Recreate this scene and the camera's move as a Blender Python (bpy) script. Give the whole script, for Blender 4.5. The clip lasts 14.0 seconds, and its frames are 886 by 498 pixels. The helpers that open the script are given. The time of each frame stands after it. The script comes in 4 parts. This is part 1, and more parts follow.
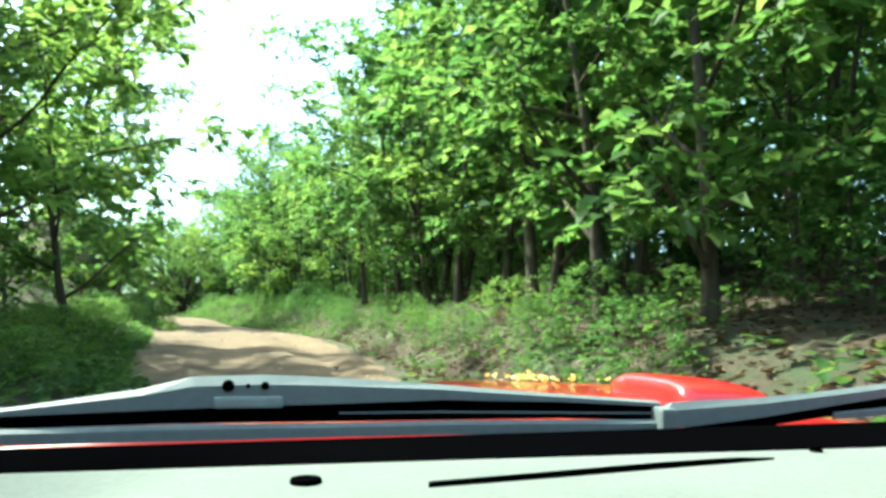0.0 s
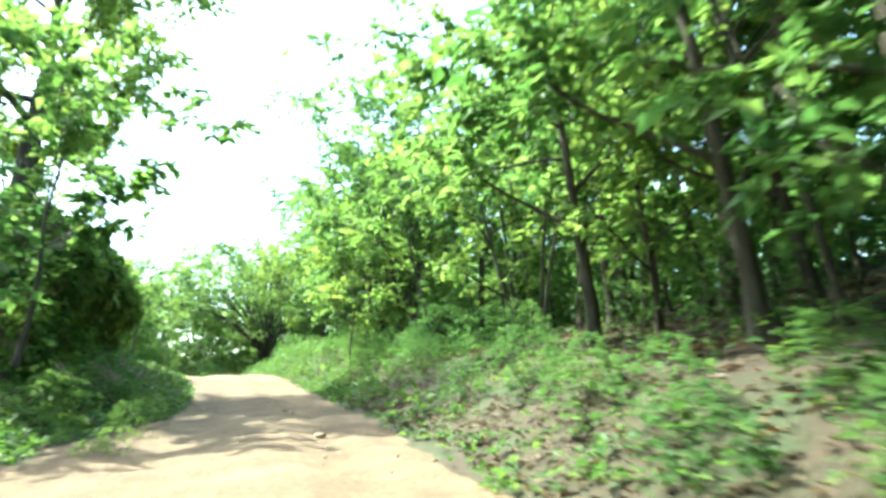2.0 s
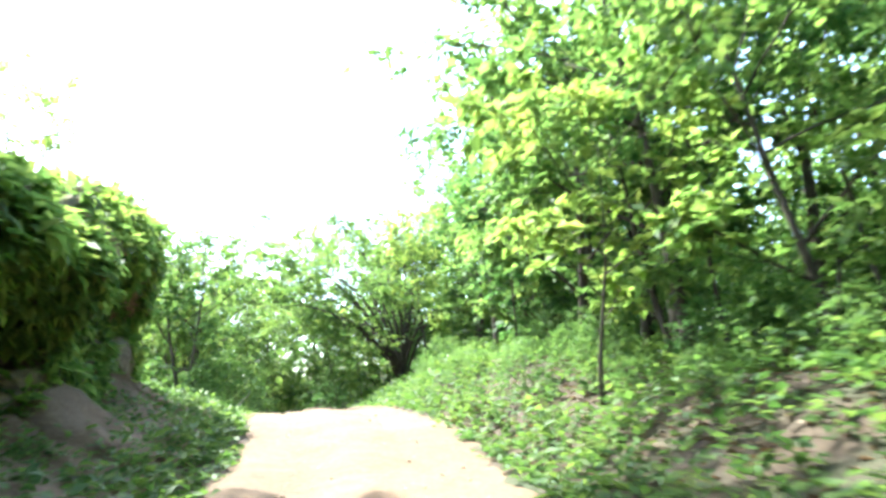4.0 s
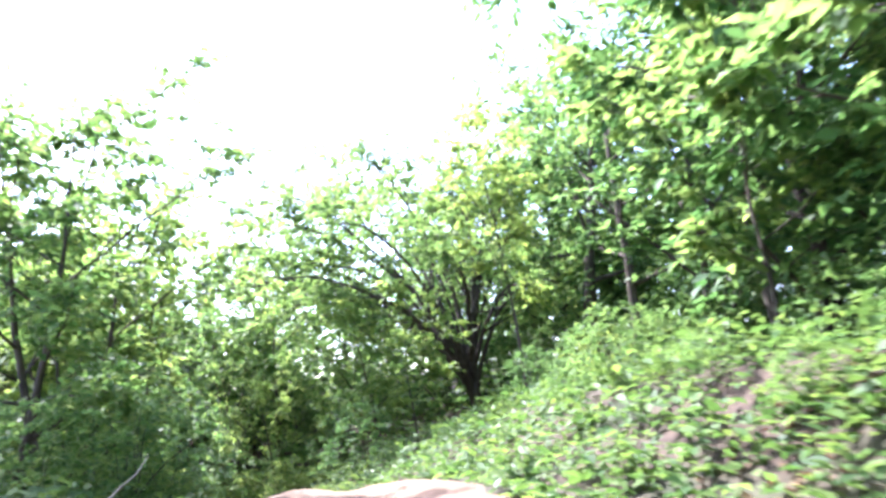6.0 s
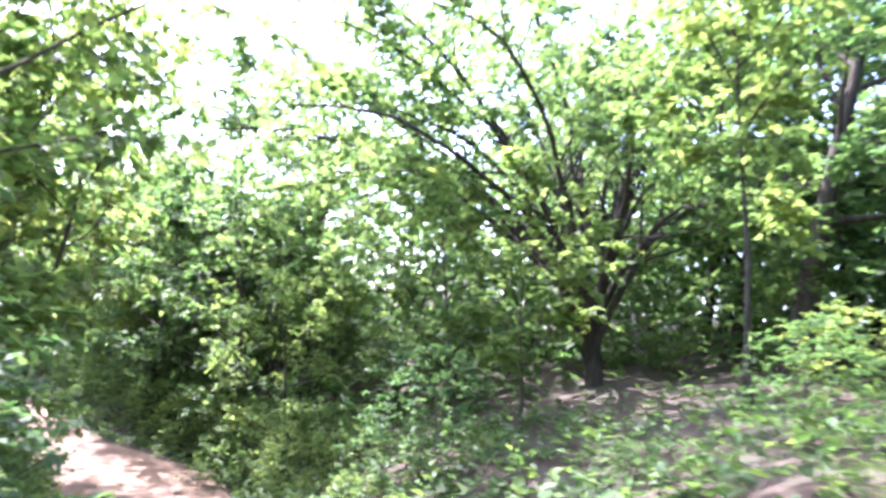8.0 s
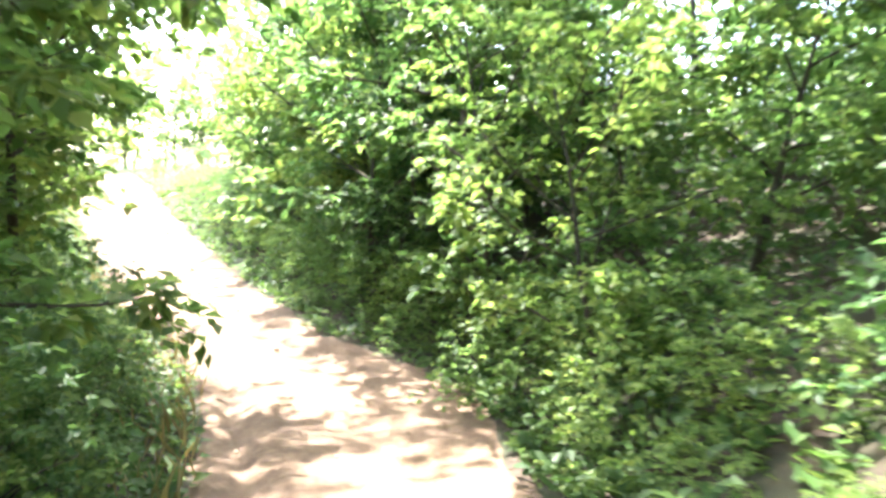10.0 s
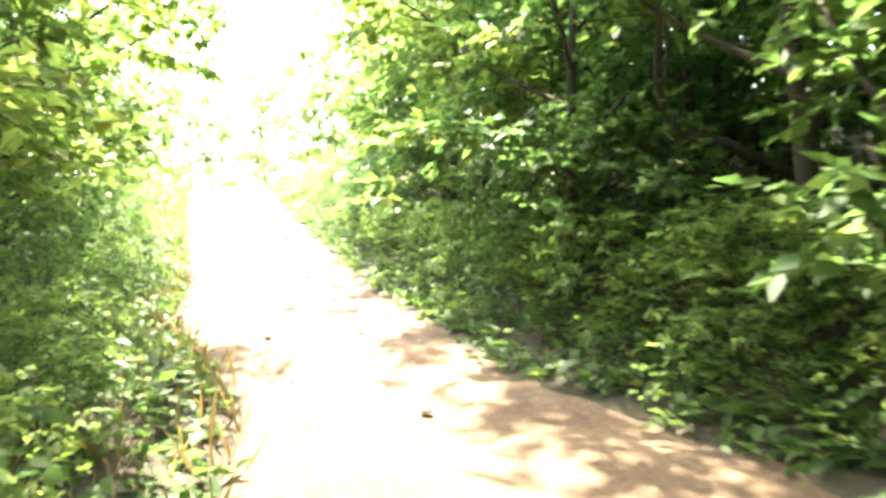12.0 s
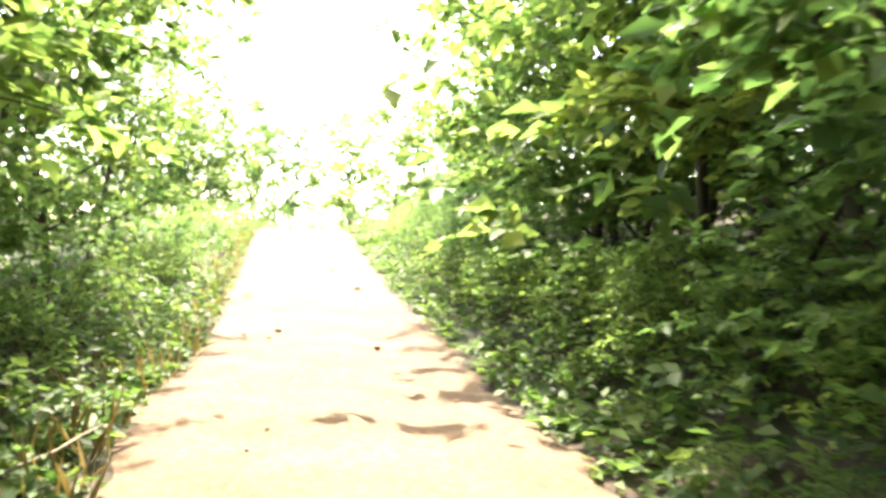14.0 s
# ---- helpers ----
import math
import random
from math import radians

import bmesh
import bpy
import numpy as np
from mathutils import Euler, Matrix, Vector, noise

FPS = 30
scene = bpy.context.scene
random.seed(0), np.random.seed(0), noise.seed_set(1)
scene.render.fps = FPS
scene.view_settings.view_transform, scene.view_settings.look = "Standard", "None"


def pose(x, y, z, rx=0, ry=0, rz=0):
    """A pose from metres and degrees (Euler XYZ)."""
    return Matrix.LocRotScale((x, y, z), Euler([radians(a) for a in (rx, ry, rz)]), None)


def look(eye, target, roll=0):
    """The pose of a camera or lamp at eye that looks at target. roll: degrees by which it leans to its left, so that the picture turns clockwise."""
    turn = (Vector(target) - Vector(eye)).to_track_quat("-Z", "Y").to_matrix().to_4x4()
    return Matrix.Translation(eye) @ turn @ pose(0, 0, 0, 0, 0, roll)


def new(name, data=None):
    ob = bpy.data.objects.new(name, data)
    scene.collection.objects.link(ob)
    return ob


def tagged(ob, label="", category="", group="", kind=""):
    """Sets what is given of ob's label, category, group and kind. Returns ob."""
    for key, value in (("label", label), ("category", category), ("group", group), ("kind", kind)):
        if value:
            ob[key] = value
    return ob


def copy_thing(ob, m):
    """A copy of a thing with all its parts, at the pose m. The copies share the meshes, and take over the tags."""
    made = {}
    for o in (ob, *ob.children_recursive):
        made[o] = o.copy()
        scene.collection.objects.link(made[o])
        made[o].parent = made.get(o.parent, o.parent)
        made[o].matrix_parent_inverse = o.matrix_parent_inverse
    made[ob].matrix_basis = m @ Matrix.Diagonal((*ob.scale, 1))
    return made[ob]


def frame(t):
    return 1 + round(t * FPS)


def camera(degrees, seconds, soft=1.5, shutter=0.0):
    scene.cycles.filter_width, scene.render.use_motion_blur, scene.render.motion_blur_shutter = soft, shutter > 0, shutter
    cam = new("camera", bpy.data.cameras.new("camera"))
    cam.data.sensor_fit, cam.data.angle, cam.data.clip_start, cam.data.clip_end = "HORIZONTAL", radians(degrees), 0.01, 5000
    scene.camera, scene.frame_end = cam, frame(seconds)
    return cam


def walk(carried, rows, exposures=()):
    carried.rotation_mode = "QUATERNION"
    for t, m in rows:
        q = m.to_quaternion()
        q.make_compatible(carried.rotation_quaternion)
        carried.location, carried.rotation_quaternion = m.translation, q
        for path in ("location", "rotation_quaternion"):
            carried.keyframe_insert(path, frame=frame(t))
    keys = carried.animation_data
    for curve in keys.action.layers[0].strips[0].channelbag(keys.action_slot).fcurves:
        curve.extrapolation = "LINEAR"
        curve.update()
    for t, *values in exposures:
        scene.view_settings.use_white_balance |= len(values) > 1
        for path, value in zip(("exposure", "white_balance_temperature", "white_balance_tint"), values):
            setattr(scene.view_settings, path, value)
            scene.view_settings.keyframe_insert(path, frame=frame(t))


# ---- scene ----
cam = camera(64.2, 14.0, soft=3.1, shutter=0.4)
# seconds, stops, white balance
EXPOSURES = ((0.0, 2.5, 6000, -18), (0.6, 2.35, 6000, -17), (1.5, 2.7, 6000, -15), (3.0, 3.15, 6000, -8), (5.5, 3.25, 5600, 22), (7.5, 3.45, 5400, 40), (9.0, 3.75, 5850, 24),
             (11.5, 4.15, 6600, 12), (13.0, 4.0, 7400, 8), (14.0, 3.4, 7200, 12))
PATH = [
    (0.0, look((0.00, 0.00, 1.30), (0.00, 9.88, 2.86), -0.0)),
    (0.0334, look((0.0, 0.012, 1.301), (0.00, 9.88, 2.86), -0.0)),
    (0.5, look((-0.74, 4.22, 1.65), (-0.81, 14.05, 3.54), -3.9)),
    (1.0, look((-1.61, 8.42, 2.06), (-2.17, 18.23, 3.90), -0.5)),
    (1.5, look((-2.61, 12.47, 2.44), (-3.61, 22.23, 4.35), 2.1)),
    (2.0, look((-3.75, 16.31, 2.85), (-5.17, 26.01, 4.84), -2.7)),
    (2.5, look((-5.04, 19.87, 3.18), (-7.20, 29.48, 4.91), 4.3)),
    (3.0, look((-6.37, 23.06, 3.45), (-8.85, 32.55, 5.36), 1.5)),
    (5.5, look((-12.79, 36.78, 4.45), (-16.32, 45.85, 6.74), -5.3)),
    (6.0, look((-14.03, 38.84, 4.77), (-17.71, 47.88, 6.93), -5.0)),
    (6.5, look((-15.04, 40.44, 4.98), (-18.85, 49.46, 7.01), -3.1)),
    (7.0, look((-16.00, 41.91, 5.13), (-20.01, 50.89, 6.95), -0.1)),
    (7.5, look((-17.08, 43.46, 5.23), (-21.33, 52.38, 6.74), 3.9)),
    (8.0, look((-18.17, 44.96, 5.24), (-22.70, 53.81, 6.35), 6.6)),
    (8.5, look((-19.27, 46.37, 5.17), (-24.21, 55.04, 5.86), 7.3)),
    (9.0, look((-20.32, 47.55, 5.01), (-25.96, 55.81, 4.78), 5.5)),
    (11.5, look((-26.15, 51.95, 3.61), (-34.07, 57.94, 2.49), -3.4)),
    (12.0, look((-27.41, 52.64, 3.40), (-35.59, 58.33, 2.63), -2.5)),
    (12.5, look((-28.60, 53.26, 3.25), (-36.99, 58.67, 2.67), -1.1)),
    (13.0, look((-29.66, 53.79, 3.21), (-38.25, 58.90, 3.28), 1.0)),
    (13.5, look((-30.71, 54.28, 3.13), (-39.37, 59.29, 3.34), -0.4)),
    (14.0, look((-31.83, 54.72, 3.11), (-40.64, 59.45, 3.21), 0.9)),
]
walk(cam, PATH, exposures=EXPOSURES)

# ---- world and sun ----
SUN_AZIMUTH, SUN_HEIGHT = -72.0, 56.0   # degrees from +y towards +x, degrees above the horizon
world = bpy.data.worlds.new("sky")
scene.world = world
world.use_nodes = True
wn, wl = world.node_tree.nodes, world.node_tree.links
sky = wn.new("ShaderNodeTexSky")
sky.sky_type = "NISHITA"
sky.sun_disc = False
sky.sun_elevation, sky.sun_rotation = radians(SUN_HEIGHT), radians(SUN_AZIMUTH % 360)
sky.air_density, sky.dust_density, sky.ozone_density = 1.0, 3.0, 0.6
wl.new(sky.outputs[0], wn["Background"].inputs[0])
wn["Background"].inputs[1].default_value = 0.15
sun_data = bpy.data.lights.new("sun", "SUN")
sun_data.energy, sun_data.angle, sun_data.color = 3.4, radians(1.0), (1.0, 0.95, 0.84)
sun = new("sun", sun_data)
toward = Vector((math.sin(radians(SUN_AZIMUTH)) * math.cos(radians(SUN_HEIGHT)),
                 math.cos(radians(SUN_AZIMUTH)) * math.cos(radians(SUN_HEIGHT)), math.sin(radians(SUN_HEIGHT))))
sun.matrix_world = look(toward * 200, (0, 0, 0))


# ---- materials ----
def material(name):
    m = bpy.data.materials.new(name)
    m.use_nodes = True
    n, l = m.node_tree.nodes, m.node_tree.links
    return m, n, l, n["Principled BSDF"]


def ramp(n, l, fac, stops):
    r = n.new("ShaderNodeValToRGB")
    els = r.color_ramp.elements
    while len(els) < len(stops):
        els.new(0.5)
    for e, (p, c) in zip(els, stops):
        e.position, e.color = p, (*c, 1)
    l.new(fac, r.inputs[0])
    return r.outputs[0]


def noise_node(n, l, scale, detail=5.0, rough=0.6, coords="Object", stretch=None):
    t = n.new("ShaderNodeTexNoise")
    t.inputs["Scale"].default_value, t.inputs["Detail"].default_value, t.inputs["Roughness"].default_value = scale, detail, rough
    c = n.new("ShaderNodeTexCoord")
    if stretch:
        mp = n.new("ShaderNodeMapping")
        mp.inputs["Scale"].default_value = stretch
        l.new(c.outputs[coords], mp.inputs[0])
        l.new(mp.outputs[0], t.inputs["Vector"])
    else:
        l.new(c.outputs[coords], t.inputs["Vector"])
    return t.outputs["Fac"]


def mixed(n, l, fac, a, b, blend="MIX"):
    x = n.new("ShaderNodeMix")
    x.data_type, x.blend_type = "RGBA", blend
    for v, s in ((fac, x.inputs[0]), (a, x.inputs[6]), (b, x.inputs[7])):
        if isinstance(v, (float, int)):
            s.default_value = v
        elif isinstance(v, tuple):
            s.default_value = (*v, 1)
        else:
            l.new(v, s)
    return x.outputs[2]


def bump(n, l, height, p, strength, distance):
    b = n.new("ShaderNodeBump")
    b.inputs["Strength"].default_value, b.inputs["Distance"].default_value = strength, distance
    l.new(height, b.inputs["Height"])
    l.new(b.outputs[0], p.inputs["Normal"])


def leaf_material(name, dark, mid, light, through_tint, share=0.45):
    m, n, l, p = material(name)
    g = n.new("ShaderNodeNewGeometry")
    info = n.new("ShaderNodeObjectInfo")
    base = ramp(n, l, g.outputs["Random Per Island"], ((0.0, dark), (0.55, mid), (1.0, light)))
    tone = ramp(n, l, info.outputs["Random"], ((0.0, (0.72, 0.82, 0.8)), (0.5, (1, 1, 1)), (1.0, (1.15, 1.08, 0.98))))
    base = mixed(n, l, 1.0, base, tone, "MULTIPLY")
    patch = ramp(n, l, noise_node(n, l, 0.9, 3.0), ((0.3, (0.75, 0.8, 0.8)), (0.7, (1.2, 1.15, 1.0))))
    base = mixed(n, l, 1.0, base, patch, "MULTIPLY")
    l.new(base, p.inputs["Base Color"])
    p.inputs["Roughness"].default_value = 0.55
    p.inputs["Specular IOR Level"].default_value = 0.25
    t = n.new("ShaderNodeBsdfTranslucent")
    l.new(mixed(n, l, 1.0, base, through_tint, "MULTIPLY"), t.inputs[0])
    mx = n.new("ShaderNodeMixShader")
    mx.inputs[0].default_value = share
    l.new(p.outputs[0], mx.inputs[1])
    l.new(t.outputs[0], mx.inputs[2])
    l.new(mx.outputs[0], n["Material Output"].inputs[0])
    return m


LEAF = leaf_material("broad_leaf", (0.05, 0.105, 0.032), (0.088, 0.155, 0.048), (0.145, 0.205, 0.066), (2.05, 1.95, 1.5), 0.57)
# lighter copy of LEAF for foliage in the sun, sunlight put into the colour
LEAF_LIGHT = leaf_material("sunlit_leaf", (0.068, 0.128, 0.036), (0.108, 0.178, 0.052), (0.17, 0.232, 0.075), (2.1, 1.95, 1.5), 0.6)
# darker copy of LEAF for shaded woods and thickets, shade put into the colour
LEAF_DEEP = leaf_material("shaded_leaf", (0.045, 0.1, 0.034), (0.072, 0.138, 0.046), (0.115, 0.18, 0.06), (2.0, 1.95, 1.5), 0.5)
FERN = leaf_material("fern_frond", (0.035, 0.08, 0.024), (0.06, 0.118, 0.034), (0.105, 0.165, 0.048), (1.8, 1.7, 1.2))
DEAD = leaf_material("dead_leaf", (0.05, 0.03, 0.017), (0.095, 0.058, 0.033), (0.16, 0.105, 0.06), (1.3, 1.1, 0.9), 0.2)
DRY = leaf_material("dry_grass", (0.16, 0.12, 0.05), (0.24, 0.18, 0.075), (0.3, 0.25, 0.1), (1.4, 1.3, 1.0), 0.3)


def bark_material(name, dark, light):
    m, n, l, p = material(name)
    f = noise_node(n, l, 9.0, 6.0, 0.65, stretch=(1, 1, 0.22))
    big = noise_node(n, l, 1.3, 3.0)
    c = ramp(n, l, f, ((0.3, dark), (0.7, light)))
    c = mixed(n, l, 1.0, c, ramp(n, l, big, ((0.3, (0.7, 0.75, 0.65)), (0.7, (1.15, 1.1, 1.05)))), "MULTIPLY")
    l.new(c, p.inputs["Base Color"])
    p.inputs["Roughness"].default_value = 0.95
    p.inputs["Specular IOR Level"].default_value = 0.15
    bump(n, l, f, p, 0.7, 0.03)
    return m


BARK = bark_material("bark", (0.034, 0.028, 0.022), (0.1, 0.084, 0.068))
BARK_PALE = bark_material("pale_bark", (0.16, 0.14, 0.11), (0.34, 0.31, 0.26))


def dirt_material():
    m, n, l, p = material("packed_dirt")
    fine = noise_node(n, l, 14.0, 8.0, 0.7)
    mid = noise_node(n, l, 1.7, 5.0)
    big = noise_node(n, l, 0.35, 3.0)
    c = ramp(n, l, fine, ((0.28, (0.075, 0.047, 0.028)), (0.52, (0.135, 0.09, 0.055)), (0.75, (0.22, 0.155, 0.1))))
    c = mixed(n, l, 1.0, c, ramp(n, l, mid, ((0.3, (0.72, 0.68, 0.64)), (0.65, (1.12, 1.1, 1.05)))), "MULTIPLY")
    c = mixed(n, l, 1.0, c, ramp(n, l, big, ((0.35, (0.82, 0.8, 0.78)), (0.65, (1.12, 1.1, 1.08)))), "MULTIPLY")
    l.new(c, p.inputs["Base Color"])
    p.inputs["Roughness"].default_value = 0.95
    bump(n, l, fine, p, 0.8, 0.03)
    return m


def litter_material():
    m, n, l, p = material("forest_floor")
    fine = noise_node(n, l, 11.0, 8.0, 0.75)
    mid = noise_node(n, l, 0.9, 5.0)
    c = ramp(n, l, fine, ((0.3, (0.022, 0.015, 0.009)), (0.5, (0.052, 0.034, 0.02)), (0.72, (0.1, 0.068, 0.04))))
    c = mixed(n, l, ramp(n, l, mid, ((0.46, (0.0, 0.0, 0.0)), (0.68, (0.8, 0.8, 0.8)))), c, (0.034, 0.06, 0.02))
    l.new(c, p.inputs["Base Color"])
    p.inputs["Roughness"].default_value = 0.95
    bump(n, l, fine, p, 0.9, 0.05)
    return m


def earth_material():
    m, n, l, p = material("bank_earth")
    fine = noise_node(n, l, 7.0, 8.0, 0.7)
    mid = noise_node(n, l, 1.1, 5.0, stretch=(1, 1, 2.4))
    c = ramp(n, l, fine, ((0.3, (0.09, 0.066, 0.042)), (0.52, (0.2, 0.15, 0.098)), (0.74, (0.33, 0.255, 0.17))))
    c = mixed(n, l, ramp(n, l, mid, ((0.5, (0, 0, 0)), (0.66, (0.7, 0.7, 0.7)))), c, (0.07, 0.1, 0.03))
    l.new(c, p.inputs["Base Color"])
    p.inputs["Roughness"].default_value = 0.95
    bump(n, l, fine, p, 1.0, 0.06)
    return m


DIRT, LITTER, EARTH = dirt_material(), litter_material(), earth_material()


# ---- building helpers ----
def mesh_np(name, verts, tris, mat):
    """A mesh from an array of corners and an array of triangles."""
    me = bpy.data.meshes.new(name)
    v, f = np.asarray(verts, np.float32), np.asarray(tris, np.int32)
    me.vertices.add(len(v))
    me.vertices.foreach_set("co", v.ravel())
    me.loops.add(f.size)
    me.loops.foreach_set("vertex_index", f.ravel())
    me.polygons.add(len(f))
    me.polygons.foreach_set("loop_start", np.arange(len(f), dtype=np.int32) * 3)
    me.update(calc_edges=True)
    me.materials.append(mat)
    return me


def smooth(me):
    me.polygons.foreach_set("use_smooth", np.ones(len(me.polygons), bool))
    return me


def part_np(name, verts, tris, mat, parent, label="", soft=False):
    me = mesh_np(name, verts, tris, mat)
    ob = new(name, smooth(me) if soft else me)
    ob.parent = parent
    return tagged(ob, label)


def tube(points, radii, sides=6):
    """Corners and triangles of a tapering tube along points."""
    p, r = np.asarray(points, float), np.asarray(radii, float)
    d = np.gradient(p, axis=0)
    d /= np.linalg.norm(d, axis=1)[:, None] + 1e-9
    ref = np.where(np.abs(d[:, 2:3]) > 0.9, np.array([[1.0, 0, 0]]), np.array([[0, 0, 1.0]]))
    a = np.cross(d, ref)
    a /= np.linalg.norm(a, axis=1)[:, None] + 1e-9
    b = np.cross(d, a)
    w = np.arange(sides) * 2 * np.pi / sides
    v = p[:, None] + r[:, None, None] * (np.cos(w)[None, :, None] * a[:, None] + np.sin(w)[None, :, None] * b[:, None])
    tri = []
    for i in range(len(p) - 1):
        for k in range(sides):
            q0, q1 = i * sides + k, i * sides + (k + 1) % sides
            tri += [(q0, q1, q0 + sides), (q1, q1 + sides, q0 + sides)]
    v = np.concatenate([v.reshape(-1, 3), p[-1:]])
    top = (len(p) - 1) * sides
    tri += [(top + k, top + (k + 1) % sides, len(v) - 1) for k in range(sides)]
    return v, np.array(tri)


def join(pieces):
    vs, ts, n = [], [], 0
    for v, t in pieces:
        vs.append(v)
        ts.append(t + n)
        n += len(v)
    return np.concatenate(vs), np.concatenate(ts)


def unit(a):
    return a / (np.linalg.norm(a, axis=-1, keepdims=True) + 1e-9)


def leaf_blades(base, way, up, length, width, rng):
    """Folded pointed leaves: a corner at the stalk, one at the tip, one at each side."""
    n = len(base)
    way = unit(way)
    side = unit(np.cross(way, up))
    up = np.cross(side, way)
    ln, wd = length[:, None], width[:, None]
    droop = up * (ln * rng.uniform(-0.18, 0.02, (n, 1)))
    mid = base + way * ln * 0.42
    lift = up * wd * rng.uniform(0.05, 0.3, (n, 1))
    v = np.stack([base, mid + side * wd * 0.5 + lift, base + way * ln + droop, mid - side * wd * 0.5 + lift], 1).reshape(-1, 3)
    k = np.arange(n)[:, None] * 4
    t = np.concatenate([k + [[0, 1, 2]], k + [[0, 2, 3]]], 1).reshape(-1, 3)
    return v, t


def curve_points(start, way, length, bend, n, rng, wobble=0.05):
    pts, d = [np.array(start, float)], unit(np.array(way, float))
    for _ in range(n):
        d = unit(d + np.array([0, 0, bend / n]) + rng.normal(0, wobble, 3))
        pts.append(pts[-1] + d * length / n)
    return np.array(pts)


def sprays(spots, ways, per, reach, leaf, rng, flat=0.5):
    """Leaves set along short twigs that start at spots."""
    n = len(spots)
    ways = ways.copy()
    ways[:, 2] *= flat
    ways = unit(ways + rng.normal(0, 0.28, (n, 3)) * [1, 1, 0.6])
    f = rng.uniform(0.05, 1.0, (n, per))
    ln = reach * rng.uniform(0.6, 1.3, (n, 1))
    sag = np.zeros((n, per, 3))
    sag[:, :, 2] = -0.25 * (f * ln) ** 2 / reach
    base = spots[:, None] + ways[:, None] * (f * ln)[:, :, None] + sag
    across = unit(np.cross(ways, [0, 0, 1.0]))
    sgn = rng.choice([-1.0, 1.0], (n, per, 1))
    d = ways[:, None] * rng.uniform(0.2, 1.0, (n, per, 1)) + across[:, None] * sgn * rng.uniform(0.4, 1.0, (n, per, 1))
    d += rng.normal(0, 0.25, (n, per, 3))
    d[:, :, 2] -= rng.uniform(0.0, 0.45, (n, per))
    up = np.array([0, 0, 1.0]) + rng.normal(0, 0.38, (n, per, 3))
    size = leaf * rng.uniform(0.6, 1.3, n * per)
    return leaf_blades(base.reshape(-1, 3), d.reshape(-1, 3), up.reshape(-1, 3), size, size * rng.uniform(0.5, 0.72, n * per), rng)


# ---- the lie of the land ----
# centre line of the track: place on the plan and height of the wheel ruts
LINE = np.array([(3.0, -40.0, -4.2), (1.5, -18.0, -1.9), (0.5, -6.0, -0.6), (0.0, 0.0, 0.0), (-1.61, 8.42, 0.76), (-3.75, 16.31, 1.55),
                 (-6.37, 23.06, 2.15), (-9.6, 30.2, 2.65), (-12.79, 36.78, 3.15), (-15.04, 40.44, 3.68), (-17.08, 43.46, 3.93),
                 (-19.27, 46.37, 3.87), (-22.9, 49.85, 3.1), (-26.15, 51.95, 2.31), (-28.60, 53.26, 1.95), (-31.83, 54.72, 1.81), (-39.85, 57.52, 1.86), (-47.26, 59.61, 2.61), (-54.58, 61.67, 3.66), (-61.40, 63.99, 4.16), (-85.55, 73.62, 4.31)])


def dense_line():
    out = []
    for i in range(len(LINE) - 1):
        p0, p1, p2, p3 = (LINE[min(max(i + k, 0), len(LINE) - 1)] for k in (-1, 0, 1, 2))
        n = max(4, int(np.linalg.norm(p2 - p1) / 0.25))
        for t in np.arange(n) / n:
            out.append(0.5 * (2 * p1 + (p2 - p0) * t + (2 * p0 - 5 * p1 + 4 * p2 - p3) * t * t + (3 * p1 - p0 - 3 * p2 + p3) * t ** 3))
    return np.array(out)


TRACK = dense_line()
TANGENT = unit(np.gradient(TRACK[:, :2], axis=0))
ALONG = np.concatenate([[0], np.cumsum(np.linalg.norm(np.diff(TRACK[:, :2], axis=0), axis=1))])
ALONG -= ALONG[np.argmin(np.abs(TRACK[:, 0]) + np.abs(TRACK[:, 1]))]


def step(a, b, x):
    t = np.clip((x - a) / (b - a), 0, 1)
    return t * t * (3 - 2 * t)


def from_track(x, y):
    """Distance along the track, distance to its right (left is negative) and its height there."""
    p = np.stack([np.ravel(x), np.ravel(y)], 1).astype(float)
    s, o, z = np.empty(len(p)), np.empty(len(p)), np.empty(len(p))
    for a in range(0, len(p), 4000):
        q = p[a:a + 4000]
        d2 = ((q[:, None] - TRACK[None, :, :2]) ** 2).sum(2)
        i = d2.argmin(1)
        r = q - TRACK[i, :2]
        t = TANGENT[i]
        o[a:a + 4000] = np.sqrt(d2.min(1)) * np.sign(r[:, 0] * t[:, 1] - r[:, 1] * t[:, 0])
        pull = 1 / (d2 + 2) ** 2
        broad = (pull * TRACK[None, :, 2]).sum(1) / pull.sum(1)
        k = step(3.5, 9, np.sqrt(d2.min(1)))
        s[a:a + 4000], z[a:a + 4000] = ALONG[i], TRACK[i, 2] * (1 - k) + broad * k
    return s, o, z


def waves(x, y):
    return (0.5 * np.sin(x * 0.31 + 1.3 * np.sin(y * 0.17)) + 0.5 * np.sin(y * 0.27 + 1.7 * np.sin(x * 0.13 + 2)))


HALF = 1.55   # half the track's width


def wider(s):
    """How much further the track reaches to its right, where it swings out of the bend."""
    return 0.8 * np.exp(-((s - 63.2) / 2.8) ** 2)


def closed_in(s):
    """How far the left verge grows over the track below the bend; on the climb it stands back."""
    return 0.95 * step(48, 53, s) * (1 - step(66, 72, s)) - 1.3 * step(7, 15, s) * (1 - step(27, 32, s))


